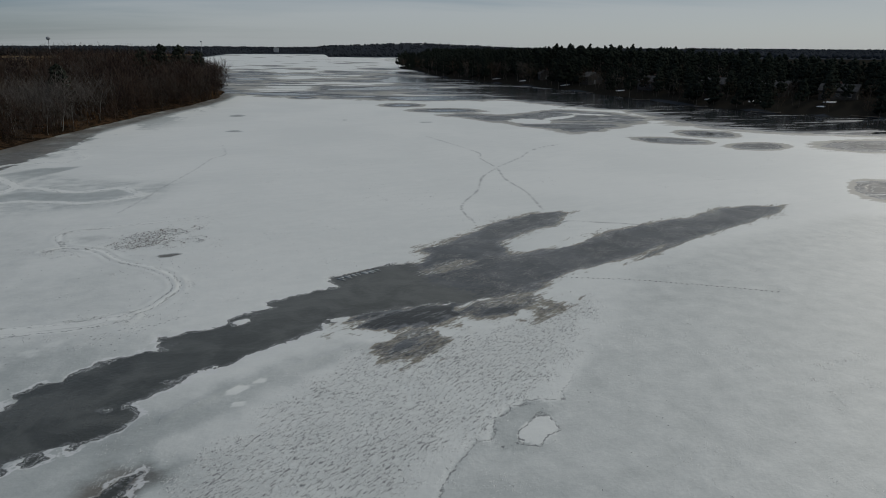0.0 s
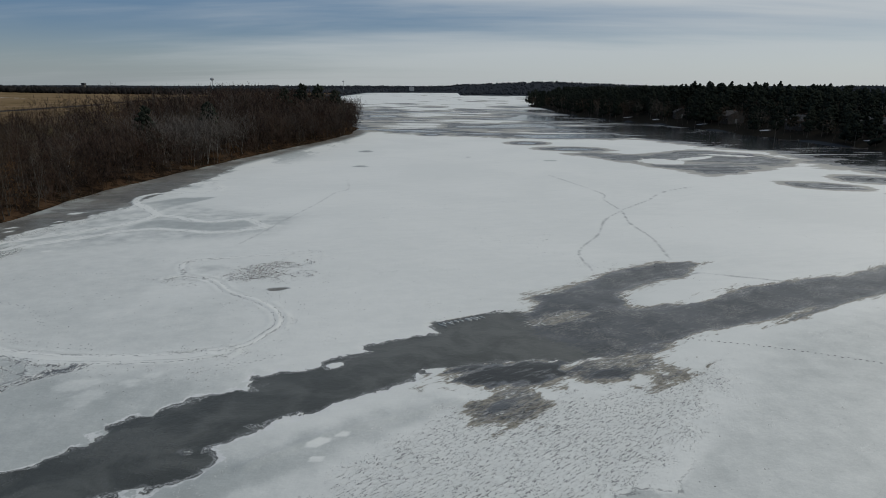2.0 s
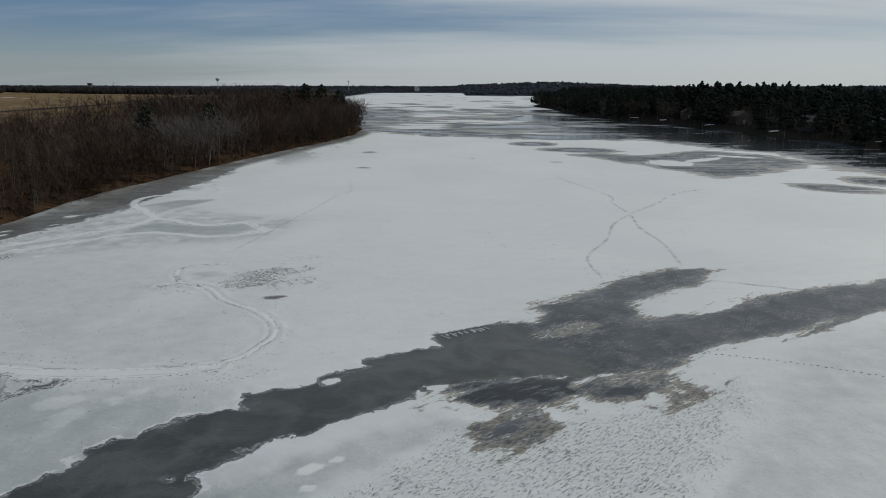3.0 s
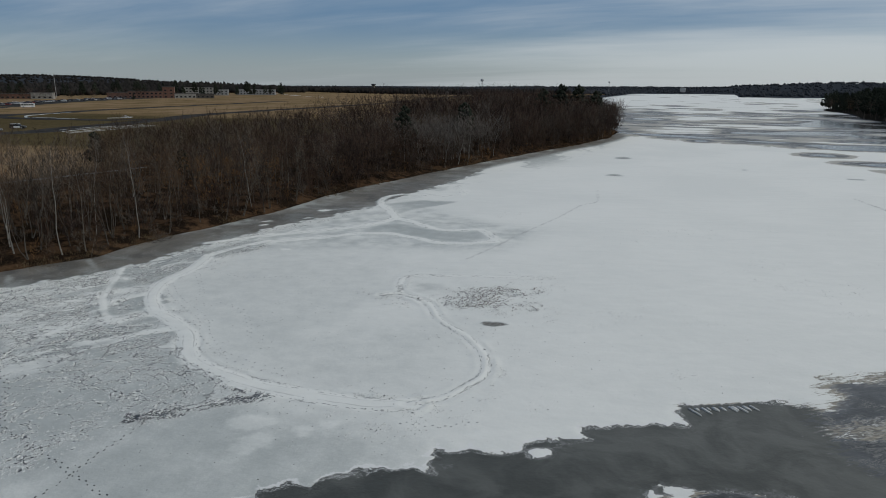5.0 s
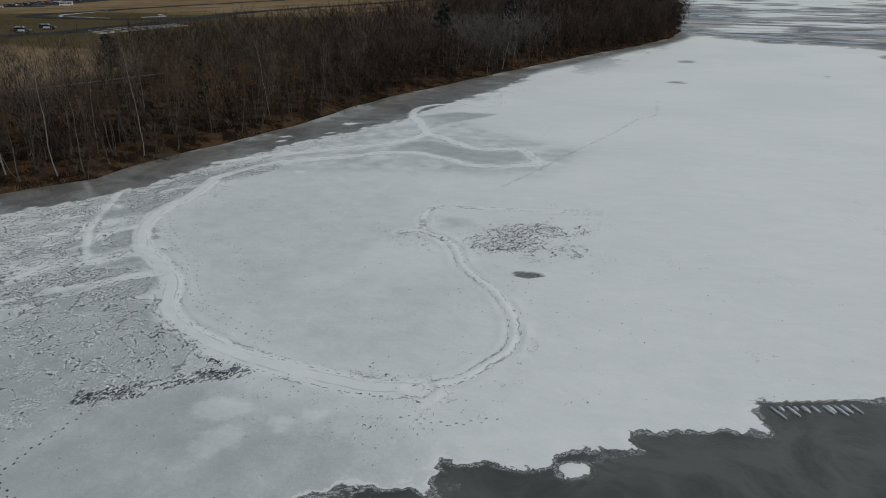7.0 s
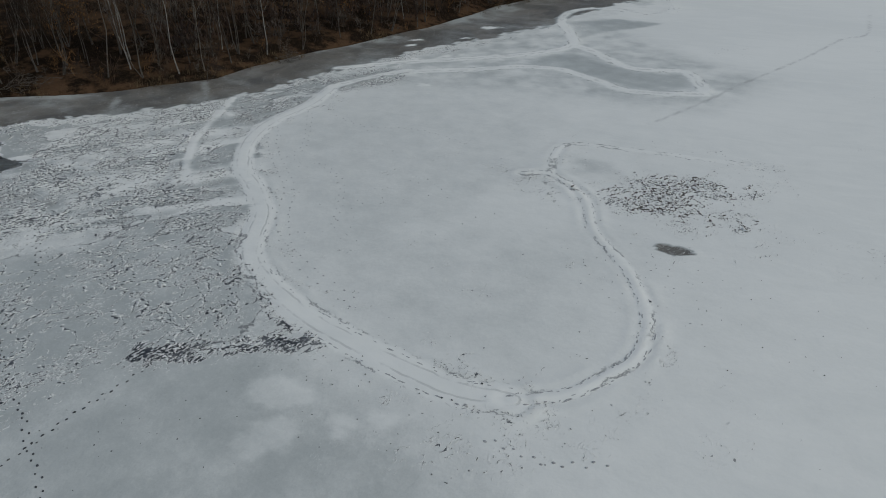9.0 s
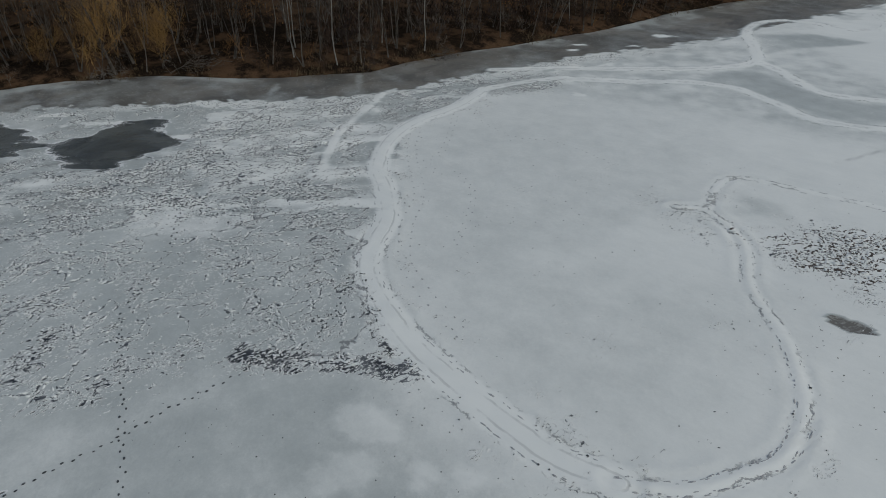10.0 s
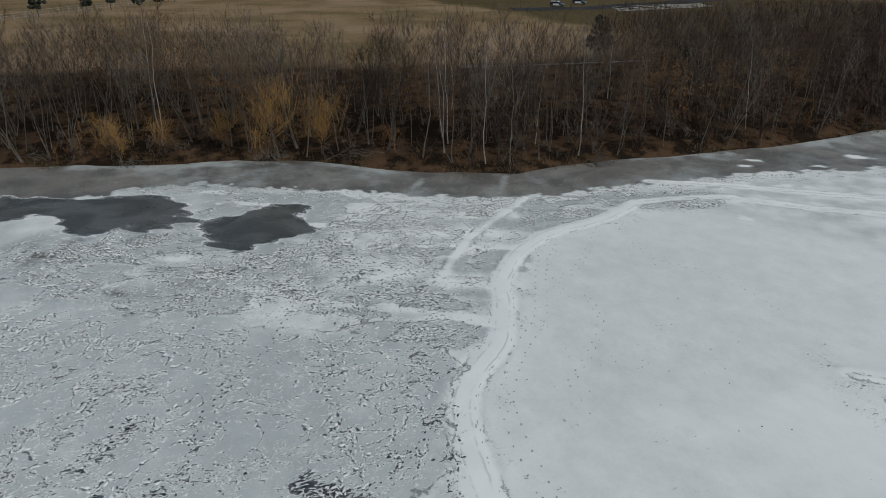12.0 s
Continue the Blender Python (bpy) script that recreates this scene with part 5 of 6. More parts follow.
for x, y, turn, w, l, h, mat, label, snow in (
        (172, 234, 35, 8, 14, 3.4, DARKWALL, "dark-walled lakeside house with a dark shingle roof", False), (186, 214, 40, 7.5, 12, 3.2, DARKWALL, "dark brown lakeside house among pines", False),
        (164, 258, 20, 8, 13, 3.6, DARKWALL, "brown lakeside house among tall pines", False), (199, 196, 52, 8, 13, 3.4, DARKWALL, "dark lakeside house near the shore", False),
        (152, 292, 8, 8, 12, 3.4, DARKWALL, "dark lakeside house behind pines", False), (143, 345, 0, 8, 12, 3.6, DARKWALL, "brown lakeside house behind bare trees", False),
        (134, 396, -10, 7, 11, 3.2, DARKWALL, "dark lakeside cottage near the water", False), (222, 190, 60, 8, 14, 3.4, BRICK, "red-brick lakeside house among pines", False)):
    house(x, y, turn, w, l, h, mat, label, snow)

# patches of old snow on the east lawns
for k, (x, y, a, b2) in enumerate(((158, 222, 9, 4), (176, 206, 8, 3), (150, 240, 7, 3), (140, 300, 8, 3.5), (131, 352, 9, 3), (121, 400, 8, 4), (200, 182, 9, 4), (168, 200, 5, 2), (112, 430, 10, 3), (182, 245, 9, 4), (210, 205, 8, 3))):
    n = 26
    bm = bmesh.new()
    ring = []
    for i in range(n):
        f = 6.283 * i / n
        s = 0.75 + 0.5 * float(vnoise(np.array([3 * math.cos(f) + 9 * k]), np.array([3 * math.sin(f)]))[0])
        px, py = x + 0.28 * a * s * math.cos(f), y + 0.5 * b2 * s * math.sin(f)
        ring.append(bm.verts.new((px, py, height_at(px, py) + 0.08)))
    c = bm.verts.new((x, y, height_at(x, y) + 0.30))
    for i in range(n):
        bm.faces.new((c, ring[i], ring[(i + 1) % n]))
    low = bmesh.ops.extrude_edge_only(bm, edges=[e for e in bm.edges if e.is_boundary])
    for v in low["geom"]:
        if isinstance(v, bmesh.types.BMVert):
            v.co.z -= 0.5
    tagged(part("snow_patch", bm, SNOW), "old snow patch lying on the brown lawn", "snow patch", "snow patches on the east shore")


def dock(x, y, turn, l):
    t = tagged(new("dock"), "weathered grey wooden dock frozen in at the shore", "dock", "docks on the east shore")
    for k in range(int(l / 1.2)):
        part("plank", hull((-0.9, k * 1.2, 0.42, 0.9, k * 1.2 + 1.12, 0.5)), BARK, t)
    for k in (0, 1):
        for sx in (-0.85, 0.75):
            part("post", hull((sx, 0.3 + k * (l - 1.4), -0.6, sx + 0.12, 0.42 + k * (l - 1.4), 0.9)), BARK, t)
    t.matrix_basis = pose(x, y, 0, 0, 0, turn)


for x, y, turn, l in ((138, 221, 75, 9), (149, 195, 60, 10), (133, 256, 80, 8), (170, 176.5, 40, 9), (127, 302, 80, 8)):
    dock(x, y, turn, l)

# pines: the nearest stand as single trees, the wood behind them joined
rnd = np.random.RandomState(17)
east_y = np.array([p[1] for p in EAST_NEAR])[::-1]
east_x = np.array([p[0] for p in EAST_NEAR])[::-1]
single_pines, far_pines, far_bare, taken2 = 0, [], [], collections.defaultdict(list)
lots = [(172, 234), (186, 214), (164, 258), (199, 196), (152, 292), (143, 345), (134, 396), (222, 190)]
PX, PY = rnd.rand(16000) * 560 + 70, rnd.rand(16000) * 790 + 40
PD = shore(PX, PY)
PZ = land_height(PX, PY, PD)
for x, y, d, z in zip(PX, PY, PD, PZ):
    if d < 0.8 or d > 96 or (y > 560 and d > 70):
        continue
    thin = 0.8 if d < 20 else 1.0
    if rnd.rand() > thin or any(math.hypot(x - a, y - b2) < 9 for a, b2 in lots):
        continue
    cell = (int(x // 5), int(y // 5))
    if any(math.hypot(x - a, y - b2) < 3.9 for i in (-1, 0, 1) for j in (-1, 0, 1) for a, b2 in taken2[(cell[0] + i, cell[1] + j)]):
        continue
    taken2[cell].append((x, y))
    size = (0.92 + 0.16 * rnd.rand()) * (1.05 + 0.18 * (d > 30))
    if y > 430:
        size *= 0.92
    size *= 0.70 + 0.30 * float(step(np.array([y]), 190, 420)[0])
    size *= 0.94 + 0.12 * float(vnoise(np.array([x / 26.0]), np.array([y / 26.0]), 3)[0])
    turn = rnd.rand() * 360
    if rnd.rand() < (0.6 if d < 14 else 0.25) and d < 60:
        far_bare.append((rnd.randint(6), x, y, z, radians(turn), size * 0.95))
    elif y < 320 and d < 62 and single_pines < 240:
        single_pines += 1
        m = plant_pine(east_pines, rnd.randint(3), x, y, size, turn, "tall dark pine in the woods of the east shore", "pines on the east shore")
    else:
        far_pines.append((rnd.randint(4), x, y, z, radians(turn), size))
SMALL = [pine(560 + k, 14.5, 58, 6, (0.1, 0.25, 0.16, 0.3)[k], (0.24, 0.28, 0.22, 0.26)[k], 1.9) for k in range(4)]
joined("pine_wood_trunks", [tubes(s[:2], 3) for s, _, _ in SMALL], far_pines, BARK, "many dark pine trunks in the east woods", "woods")
crowns = []
for s, C, S in SMALL:
    V, F = clumps(C, S, 9, 0.85)
    crowns.append((V, F))
joined("pine_wood_crowns", crowns, far_pines, NEEDLE, "dense dark green pine crowns in the east woods", "woods")
joined("east_bare_trunks", [a for a, _ in DEEPT], far_bare, BARK, "bare hardwood trunks among the east shore pines", "woods")
joined("east_bare_branches", [b2 for _, b2 in DEEPT], far_bare, TWIG, "bare hardwood branches among the east shore pines", "woods")
# the last trees on the tip of the point
for x, y, size, k in ((84, 742, 0.95, 1), (87, 756, 1.1, 0), (90, 735, 0.9, 2), (92, 760, 1.2, 1), (88, 720, 0.8, 0)):
    plant_pine(east_pines, k, x, y, size, 31 * x, "tall dark pine in the woods of the east shore", "pines on the east shore")

# ---- far shore: wooded rises all along the horizon ----
C, S = [], []
for k in range(36000):
    bearing = radians(-78 + (150 if k < 26000 else 40) * rnd.rand())
    far = 1250 + 2600 * rnd.rand() ** 0.9
    x, y = far * math.sin(bearing), far * math.cos(bearing)
    C.append((x, y)), S.append(3.0 + 2.4 * rnd.rand())
C = np.array(C)
d = shore(C[:, 0], C[:, 1])
z = land_height(C[:, 0], C[:, 1], d)
field = (C[:, 0] < -150) & (C[:, 0] > -1100) & (C[:, 1] < 1700) & (C[:, 1] > 300)
ok = (d > 6) & ~field
C, S, z = C[ok], np.array(S)[ok], z[ok]
hill = (C[:, 0] < -700) & (C[:, 1] < 1900)
V, F = clumps(np.stack([C[hill, 0], C[hill, 1], z[hill] + S[hill] * 0.3], -1), S[hill] * 0.75, 3, 0.75)
tagged(part("hill_woods", fast_mesh("hill_woods", V, F), DARKWOOD), "dark leafless woods on the low hill behind the airfield", "woods", kind="stuff")
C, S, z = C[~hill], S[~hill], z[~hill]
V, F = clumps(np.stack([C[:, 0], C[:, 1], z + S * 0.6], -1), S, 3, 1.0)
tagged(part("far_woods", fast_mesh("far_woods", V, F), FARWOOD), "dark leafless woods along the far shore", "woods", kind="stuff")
# tree line round the far side of the field
C = np.array([(-1150 + 700 * rnd.rand() + 40 * rnd.randn(), 1350 + 500 * rnd.rand()) for k in range(3000)] + [(-860 - 260 * rnd.rand(), 560 + 700 * rnd.rand()) for k in range(2600)])
S = 3.5 + 3.0 * rnd.rand(len(C))
V, F = clumps(np.stack([C[:, 0], C[:, 1], land_height(C[:, 0], C[:, 1]) + S * 0.8], -1), S, 4, 1.2)
tagged(part("field_edge_woods", fast_mesh("field_edge_woods", V, F), DARKWOOD), "dark tree line round the far side of the field", "woods", kind="stuff")


def water_tower(x, y, h, r, label):
    z = height_at(x, y)
    t = tagged(new("water_tower"), label, "tower")
    part("tank", spin([(0.01, h), (r * 0.6, h - r * 0.15), (r, h - r * 0.6), (r, h - r), (r * 0.5, h - r * 1.5), (0.01, h - r * 1.6)]), STEEL, t)
    part("stem", spin([(r * 0.16, h - r * 1.45), (r * 0.14, h * 0.4), (r * 0.35, -1)]), STEEL, t)
    t.matrix_basis = pose(x, y, z)


def spin(profile, n=12):
    bm = bmesh.new()
    rings = [[bm.verts.new((rr * math.cos(6.2832 * i / n), rr * math.sin(6.2832 * i / n), zz)) for i in range(n)] for rr, zz in profile]
    for a, b2 in zip(rings, rings[1:]):
        for i in range(n):
            bm.faces.new((a[i], a[(i + 1) % n], b2[(i + 1) % n], b2[i]))
    bmesh.ops.recalc_face_normals(bm, faces=bm.faces)
    return bm


water_tower(-905, 2500, 44, 7, "grey water tower standing over the far woods")
water_tower(-415, 2500, 40, 3.5, "slim grey tower standing over the far woods")
ct = tagged(new("control_tower"), "dark square tower beyond the airfield", "tower")
part("shaft", hull((-5, -5, -2, 5, 5, 44)), DARKWALL, ct)
part("cab", hull((-6.5, -6.5, 44, 6.5, 6.5, 49)), GLASS, ct)
part("cab_roof", hull((-7, -7, 49, 7, 7, 50.2)), ROOF, ct)
ct.matrix_basis = pose(-1390, 2500, height_at(-1390, 2500) - 30)
hall = tagged(new("far_hall"), "pale flat-roofed hall on the far ridge", "building")
part("wall", hull((-10, -8, -16, 10, 8, 1)), STEEL, hall)
part("roof", hull((-10.6, -8.6, 1, 10.6, 8.6, 2.2)), ROOF, hall)
hall.matrix_basis = pose(-180, 2790, height_at(-180, 2790) + 16)


# ---- airfield: taxiways, vehicles, buildings ----
def ribbon(name, pts, width, mat, label, lift=0.07):
    """A paved strip that follows the ground, with a kerb-thin edge."""
    line = smooth_line(pts, 8)
    bm = bmesh.new()
    rows = []
    for i, (x, y) in enumerate(line):
        a, b2 = line[max(i - 1, 0)], line[min(i + 1, len(line) - 1)]
        dx, dy = b2[0] - a[0], b2[1] - a[1]
        n = math.hypot(dx, dy) + 1e-9
        ox, oy = -dy / n * width / 2, dx / n * width / 2
        z = max(height_at(x + k * ox, y + k * oy) for k in (-1, 0, 1)) + lift
        rows.append([bm.verts.new((x + k * ox, y + k * oy, z - 0.4 * (abs(k) > 1))) for k in (-1.02, -1, 1, 1.02)])
    for a, b2 in zip(rows, rows[1:]):
        for k in range(3):
            bm.faces.new((a[k], a[k + 1], b2[k + 1], b2[k]))
    bmesh.ops.recalc_face_normals(bm, faces=bm.faces)
    return tagged(part(name, bm, mat), label, "road", kind="structure")


ribbon("taxiway", [(-223, 138), (-219, 158), (-222, 179), (-234, 216), (-246, 251), (-268, 294), (-284, 380), (-310, 563), (-395, 900), (-483, 1234)], 13, ASPHALT, "worn dark asphalt taxiway across the grass")
ribbon("taxiway_loop", [(-246, 251), (-269, 231), (-287, 228), (-314, 226), (-336, 228), (-350, 242), (-359, 265), (-358, 284), (-372, 310), (-401, 421), (-446, 612)], 11, ASPHALT, "curved dark asphalt taxiway loop")
ribbon("path", [(-108, 74), (-105.6, 84), (-104, 96), (-103, 106)], 0.7, GRAVEL, "narrow pale gravel path behind the woods")
ribbon("parking_lot", [(-480, 300), (-560, 400), (-640, 520), (-690, 640)], 46, ASPHALT, "asphalt parking lot beside the terminal")
for k in range(4):
    ribbon("apron_line_%d" % k, [(-218 + 5.2 * k, 174 - 2.6 * k), (-220 + 5.0 * k, 192 - 2.4 * k), (-223 + 4.8 * k, 216 - 2.2 * k)], 0.3, PALEICE, "white band of old snow on the apron", 0.14)
for k, a in enumerate(([(-314.5, 230.7), (-327, 238), (-340, 251), (-350, 268), (-356, 286)], [(-313, 232), (-300, 233), (-287, 232.4), (-276, 233)], [(-280, 247), (-278, 256), (-281, 262)])):
    ribbon("snow_edge_%d" % k, a, 1.3, PALEICE, "line of ploughed old snow along the taxiway", 0.16)
for k, (x, y, a, b2) in enumerate(((-280, 259, 5, 1.6), (-292, 268, 6, 1.2), (-581, 882, 26, 8), (-640, 930, 30, 8), (-700, 985, 34, 9), (-758, 1031, 30, 9), (-830, 1100, 40, 9))):
    bm = bmesh.new()
    n = 22
    ring = []
    for i in range(n):
        f = 6.283 * i / n
        s = 0.7 + 0.6 * float(vnoise(np.array([3 * math.cos(f) + 5 * k]), np.array([3 * math.sin(f) + 40]))[0])
        px, py = x + 0.6 * a * s * math.cos(f), y + 0.6 * b2 * s * math.sin(f)
        ring.append(bm.verts.new((px, py, height_at(px, py) - 0.2)))
    c = bm.verts.new((x, y, height_at(x, y) + 0.35))
    for i in range(n):
        bm.faces.new((c, ring[i], ring[(i + 1) % n]))
    tagged(part("snow_bank", bm, SNOW), "low ploughed bank of old snow on the grass", "snow bank", "snow banks on the airfield")


def wheel(parent, x, y, r, w=0.24):
    bm = bmesh.new()
    bmesh.ops.create_cone(bm, cap_ends=True, segments=14, radius1=r, radius2=r, depth=w, matrix=Matrix.Translation((x, y, r)) @ Matrix.Rotation(radians(90), 4, "X"))
    t = part("wheel", bm, RUBBER, parent)
    bm = bmesh.new()
    bmesh.ops.create_cone(bm, cap_ends=True, segments=10, radius1=r * 0.6, radius2=r * 0.6, depth=w + 0.03, matrix=Matrix.Translation((x, y, r)) @ Matrix.Rotation(radians(90), 4, "X"))
    part("rim", bm, STEEL, t)


def car(name, x, y, turn, paint, label, group, profile, door=None, bar=False):
    """A car from its side outline: body, cabin glass, roof, wheels, lights."""
    t = tagged(new(name), label, "car", group)
    bm = prism(profile["body"], -0.92, 0.92)
    bmesh.ops.bevel(bm, geom=[e for e in bm.edges if abs(e.verts[0].co.y - e.verts[1].co.y) < 0.01], offset=0.08, segments=2, affect="EDGES")
    part("body", bm, paint, t)
    part("cabin", prism(profile["glass"], -0.80, 0.80), GLASS, t, "dark tinted windows")
    part("roof", prism(profile["roof"], -0.76, 0.76), door or paint, t)
    for px in profile["axles"]:
        for sy in (-0.84, 0.84):
            wheel(t, px, sy, 0.37)
    L = profile["body"][1][0]
    for sy in (-0.65, 0.65):
        part("headlight", hull((L - 0.08, sy - 0.18, 0.68, L + 0.03, sy + 0.18, 0.84)), CARWHITE, t, "clear headlight")
        part("tail_light", hull((-L - 0.03, sy - 0.12, 0.7, -L + 0.08, sy + 0.12, 0.98)), CARRED, t, "red tail light")
    if door:
        for sy in (-0.935, 0.935):
            part("door", hull((-1.15, sy - 0.02, 0.42, 1.05, sy + 0.02, 1.02)), door, t, "white door panel")
    if bar:
        part("light_bar", hull((-0.15, -0.6, 1.86, 0.15, 0.6, 1.98)), GLASS, t)
    t.matrix_basis = pose(x, y, height_at(x, y) + 0.12, 0, 0, turn)
    return t


SUV = {"body": [(-2.5, 0.35), (2.5, 0.35), (2.52, 0.8), (2.35, 1.02), (1.15, 1.1), (-2.45, 1.12)], "glass": [(1.2, 1.08), (0.55, 1.7), (-2.2, 1.7), (-2.4, 1.1)],
       "roof": [(0.6, 1.68), (0.45, 1.82), (-2.1, 1.82), (-2.25, 1.66)], "axles": (-1.55, 1.55)}
SEDAN = {"body": [(-2.3, 0.3), (2.3, 0.3), (2.32, 0.68), (2.1, 0.84), (1.0, 0.92), (-2.25, 0.95)], "glass": [(1.0, 0.9), (0.3, 1.38), (-1.2, 1.38), (-1.9, 0.93)],
         "roof": [(0.35, 1.36), (0.2, 1.45), (-1.1, 1.45), (-1.3, 1.35)], "axles": (-1.4, 1.4)}
car("patrol_car", -230, 159, 35, CARDARK, "black and white patrol car parked on the grass track", "patrol cars", SUV, CARWHITE, True)
car("patrol_car", -235, 171, 35, CARDARK, "black and white patrol car parked on the grass track", "patrol cars", SUV, CARWHITE, True)
rnd = np.random.RandomState(23)
first = {}
paints = [(CARWHITE, "white"), (CARDARK, "black"), (CARGREY, "grey"), (CARRED, "red")]
lot = smooth_line([(-480, 300), (-560, 400), (-640, 520), (-690, 640)], 18)
for k in range(120):
    i = rnd.randint(len(lot) - 2)
    x, y = lot[i][0] + rnd.randn() * 2 + (k % 3 - 1) * 14, lot[i][1] + rnd.randn() * 2 - (k % 3 - 1) * 11
    p = rnd.randint(4) if rnd.rand() < 0.6 else 1
    if p not in first:
        first[p] = car("parked_car", x, y, 40, paints[p][0], paints[p][1] + " car parked in the asphalt lot", "cars in the lot", SEDAN if p % 2 else SUV)
    else:
        copy_thing(first[p], pose(x, y, height_at(x, y) + 0.12, 0, 0, 40 + 180 * rnd.randint(2)))
bus = tagged(new("shuttle_bus"), "white shuttle bus on the airfield road", "bus")
part("body", hull((-4.2, -1.2, 0.5, 4.2, 1.2, 3.0)), CARWHITE, bus)
for k in range(5):
    for sy in (-1.21, 1.21):
        part("window", hull((-3.8 + k * 1.5, sy - 0.02, 1.6, -2.5 + k * 1.5, sy + 0.02, 2.5)), GLASS, bus)
for px in (-2.7, 2.7):
    for sy in (-1.05, 1.05):
        wheel(bus, px, sy, 0.5, 0.3)
bus.matrix_basis = pose(-456, 330, height_at(-456, 330) + 0.1, 0, 0, 50)


def building(x, y, turn, blocks, label, name="terminal_building"):
    """Flat-roofed blocks (x0, x1, depth, height, material), each with its roof edge and window bays."""
    t = tagged(new(name), label, "building", "airfield buildings")
    for x0, x1, dep, h, mat in blocks:
        part("wall", hull((x0, -dep / 2, -1.5, x1, dep / 2, h)), mat, t)
        part("roof", hull((x0 - 0.4, -dep / 2 - 0.4, h + 0.003, x1 + 0.4, dep / 2 + 0.4, h + 0.7)), ROOF, t)
        n = max(2, int((x1 - x0) / 5))
        for floor in range(max(1, int(h // 4))):
            for k in range(n):
                cx = x0 + (x1 - x0) * (k + 0.5) / n
                win = part("window", hull((cx - 1.3, -dep / 2 - 0.1, floor * 4 + 1.0, cx + 1.3, -dep / 2 + 0.1, floor * 4 + 2.9)), DARKWALL, t)
                part("pane", hull((cx - 1.15, -dep / 2 - 0.14, floor * 4 + 1.15, cx + 1.15, -dep / 2 - 0.05, floor * 4 + 2.75)), GLASS, win)
    t.matrix_basis = pose(x, y, height_at(x, y), 0, 0, turn)


building(-690, 650, 42, [(-42, -18, 22, 7, BRICK), (-18, 22, 24, 8.5, BRICK), (22, 36, 20, 14, BRICK), (36, 62, 20, 6, PALEWALL), (62, 84, 18, 5, DARKWALL)], "red-brick terminal building with a taller stair block")
building(-770, 520, 46, [(-40, -6, 20, 6, DARKWALL), (-6, 30, 18, 5.5, BRICK), (30, 52, 20, 7, PALEWALL)], "low brick and dark clad airfield building")
building(-740, 430, 48, [(-24, 10, 18, 6, BRICK), (10, 30, 16, 4.5, PALEWALL)], "low red-brick airfield building")
building(-790, 860, 38, [(-30, 22, 26, 12, PALEWALL), (22, 40, 22, 9, STEEL)], "pale metal hangar beyond the field", "hangar")
building(-760, 960, 34, [(-34, 30, 26, 9, STEEL)], "long grey hangar beyond the field", "hangar")
mast = tagged(new("radio_mast"), "slim grey radio mast behind the buildings", "mast")
part("pole", hull((-0.18, -0.18, -1, 0.18, 0.18, 30)), STEEL, mast)
mast.matrix_basis = pose(-800, 610, height_at(-800, 610))
# evergreens behind the buildings
for k in range(46):
    f = k / 45
    x, y = -880 + 170 * f + rnd.randn() * 10, 560 + 420 * f + rnd.randn() * 10
    plant_pine(bank_pines, rnd.randint(3), x, y, 1.0 + 0.6 * rnd.rand(), 40 * k, "dark green pine among bare trees on the bank", "pines on the west bank")
for x, y, s in ((-640, 700, 1.0), (-610, 560, 0.5), (-230, -20, 0.8), (-240, -34, 0.9), (-222, -48, 0.8), (-250, -8, 0.9), (-262, 4, 0.8), (-275, 10, 0.9), (-290, 18, 0.8), (-305, 24, 0.9), (-322, 30, 0.8), (-236, -60, 1.0)):
    plant_pine(bank_pines, rnd.randint(3), x, y, s, 9 * x, "dark green pine among bare trees on the bank", "pines on the west bank")
yard = [(rnd.randint(6), -735 + 110 * rnd.rand() - 0.35 * q, 420 + 1.9 * q + 20 * rnd.randn(), 0.0, rnd.rand() * 6.28, 0.7 + 0.5 * rnd.rand()) for q in range(0, 150, 2)]
yard = [(k, x, y, height_at(x, y), turn, size) for k, x, y, _, turn, size in yard]
joined("yard_trunks", [a for a, _ in DEEPT], yard, TWIG, "bare tree trunks among the airfield buildings", "trees")
joined("yard_branches", [b2 for _, b2 in DEEPT], yard, FARTWIG, "dark bare branches among the airfield buildings", "trees")
fence = tagged(new("fence"), "grey chain-link fence along the edge of the field", "fence")
for k in range(22):
    x, y = -205 - 5.0 * k, -28 + 2.2 * k
    part("post", hull((x - 0.05, y - 0.05, height_at(x, y) - 0.3, x + 0.05, y + 0.05, height_at(x, y) + 2.1)), STEEL, fence)
    for h in (0.7, 1.4, 2.05):
        part("rail", fast_mesh("rail", *tubes([(x, y, height_at(x, y) + h, x - 5, y + 2.2, height_at(x - 5, y + 2.2) + h, 0.03, 0.03)], 4)), STEEL, fence)

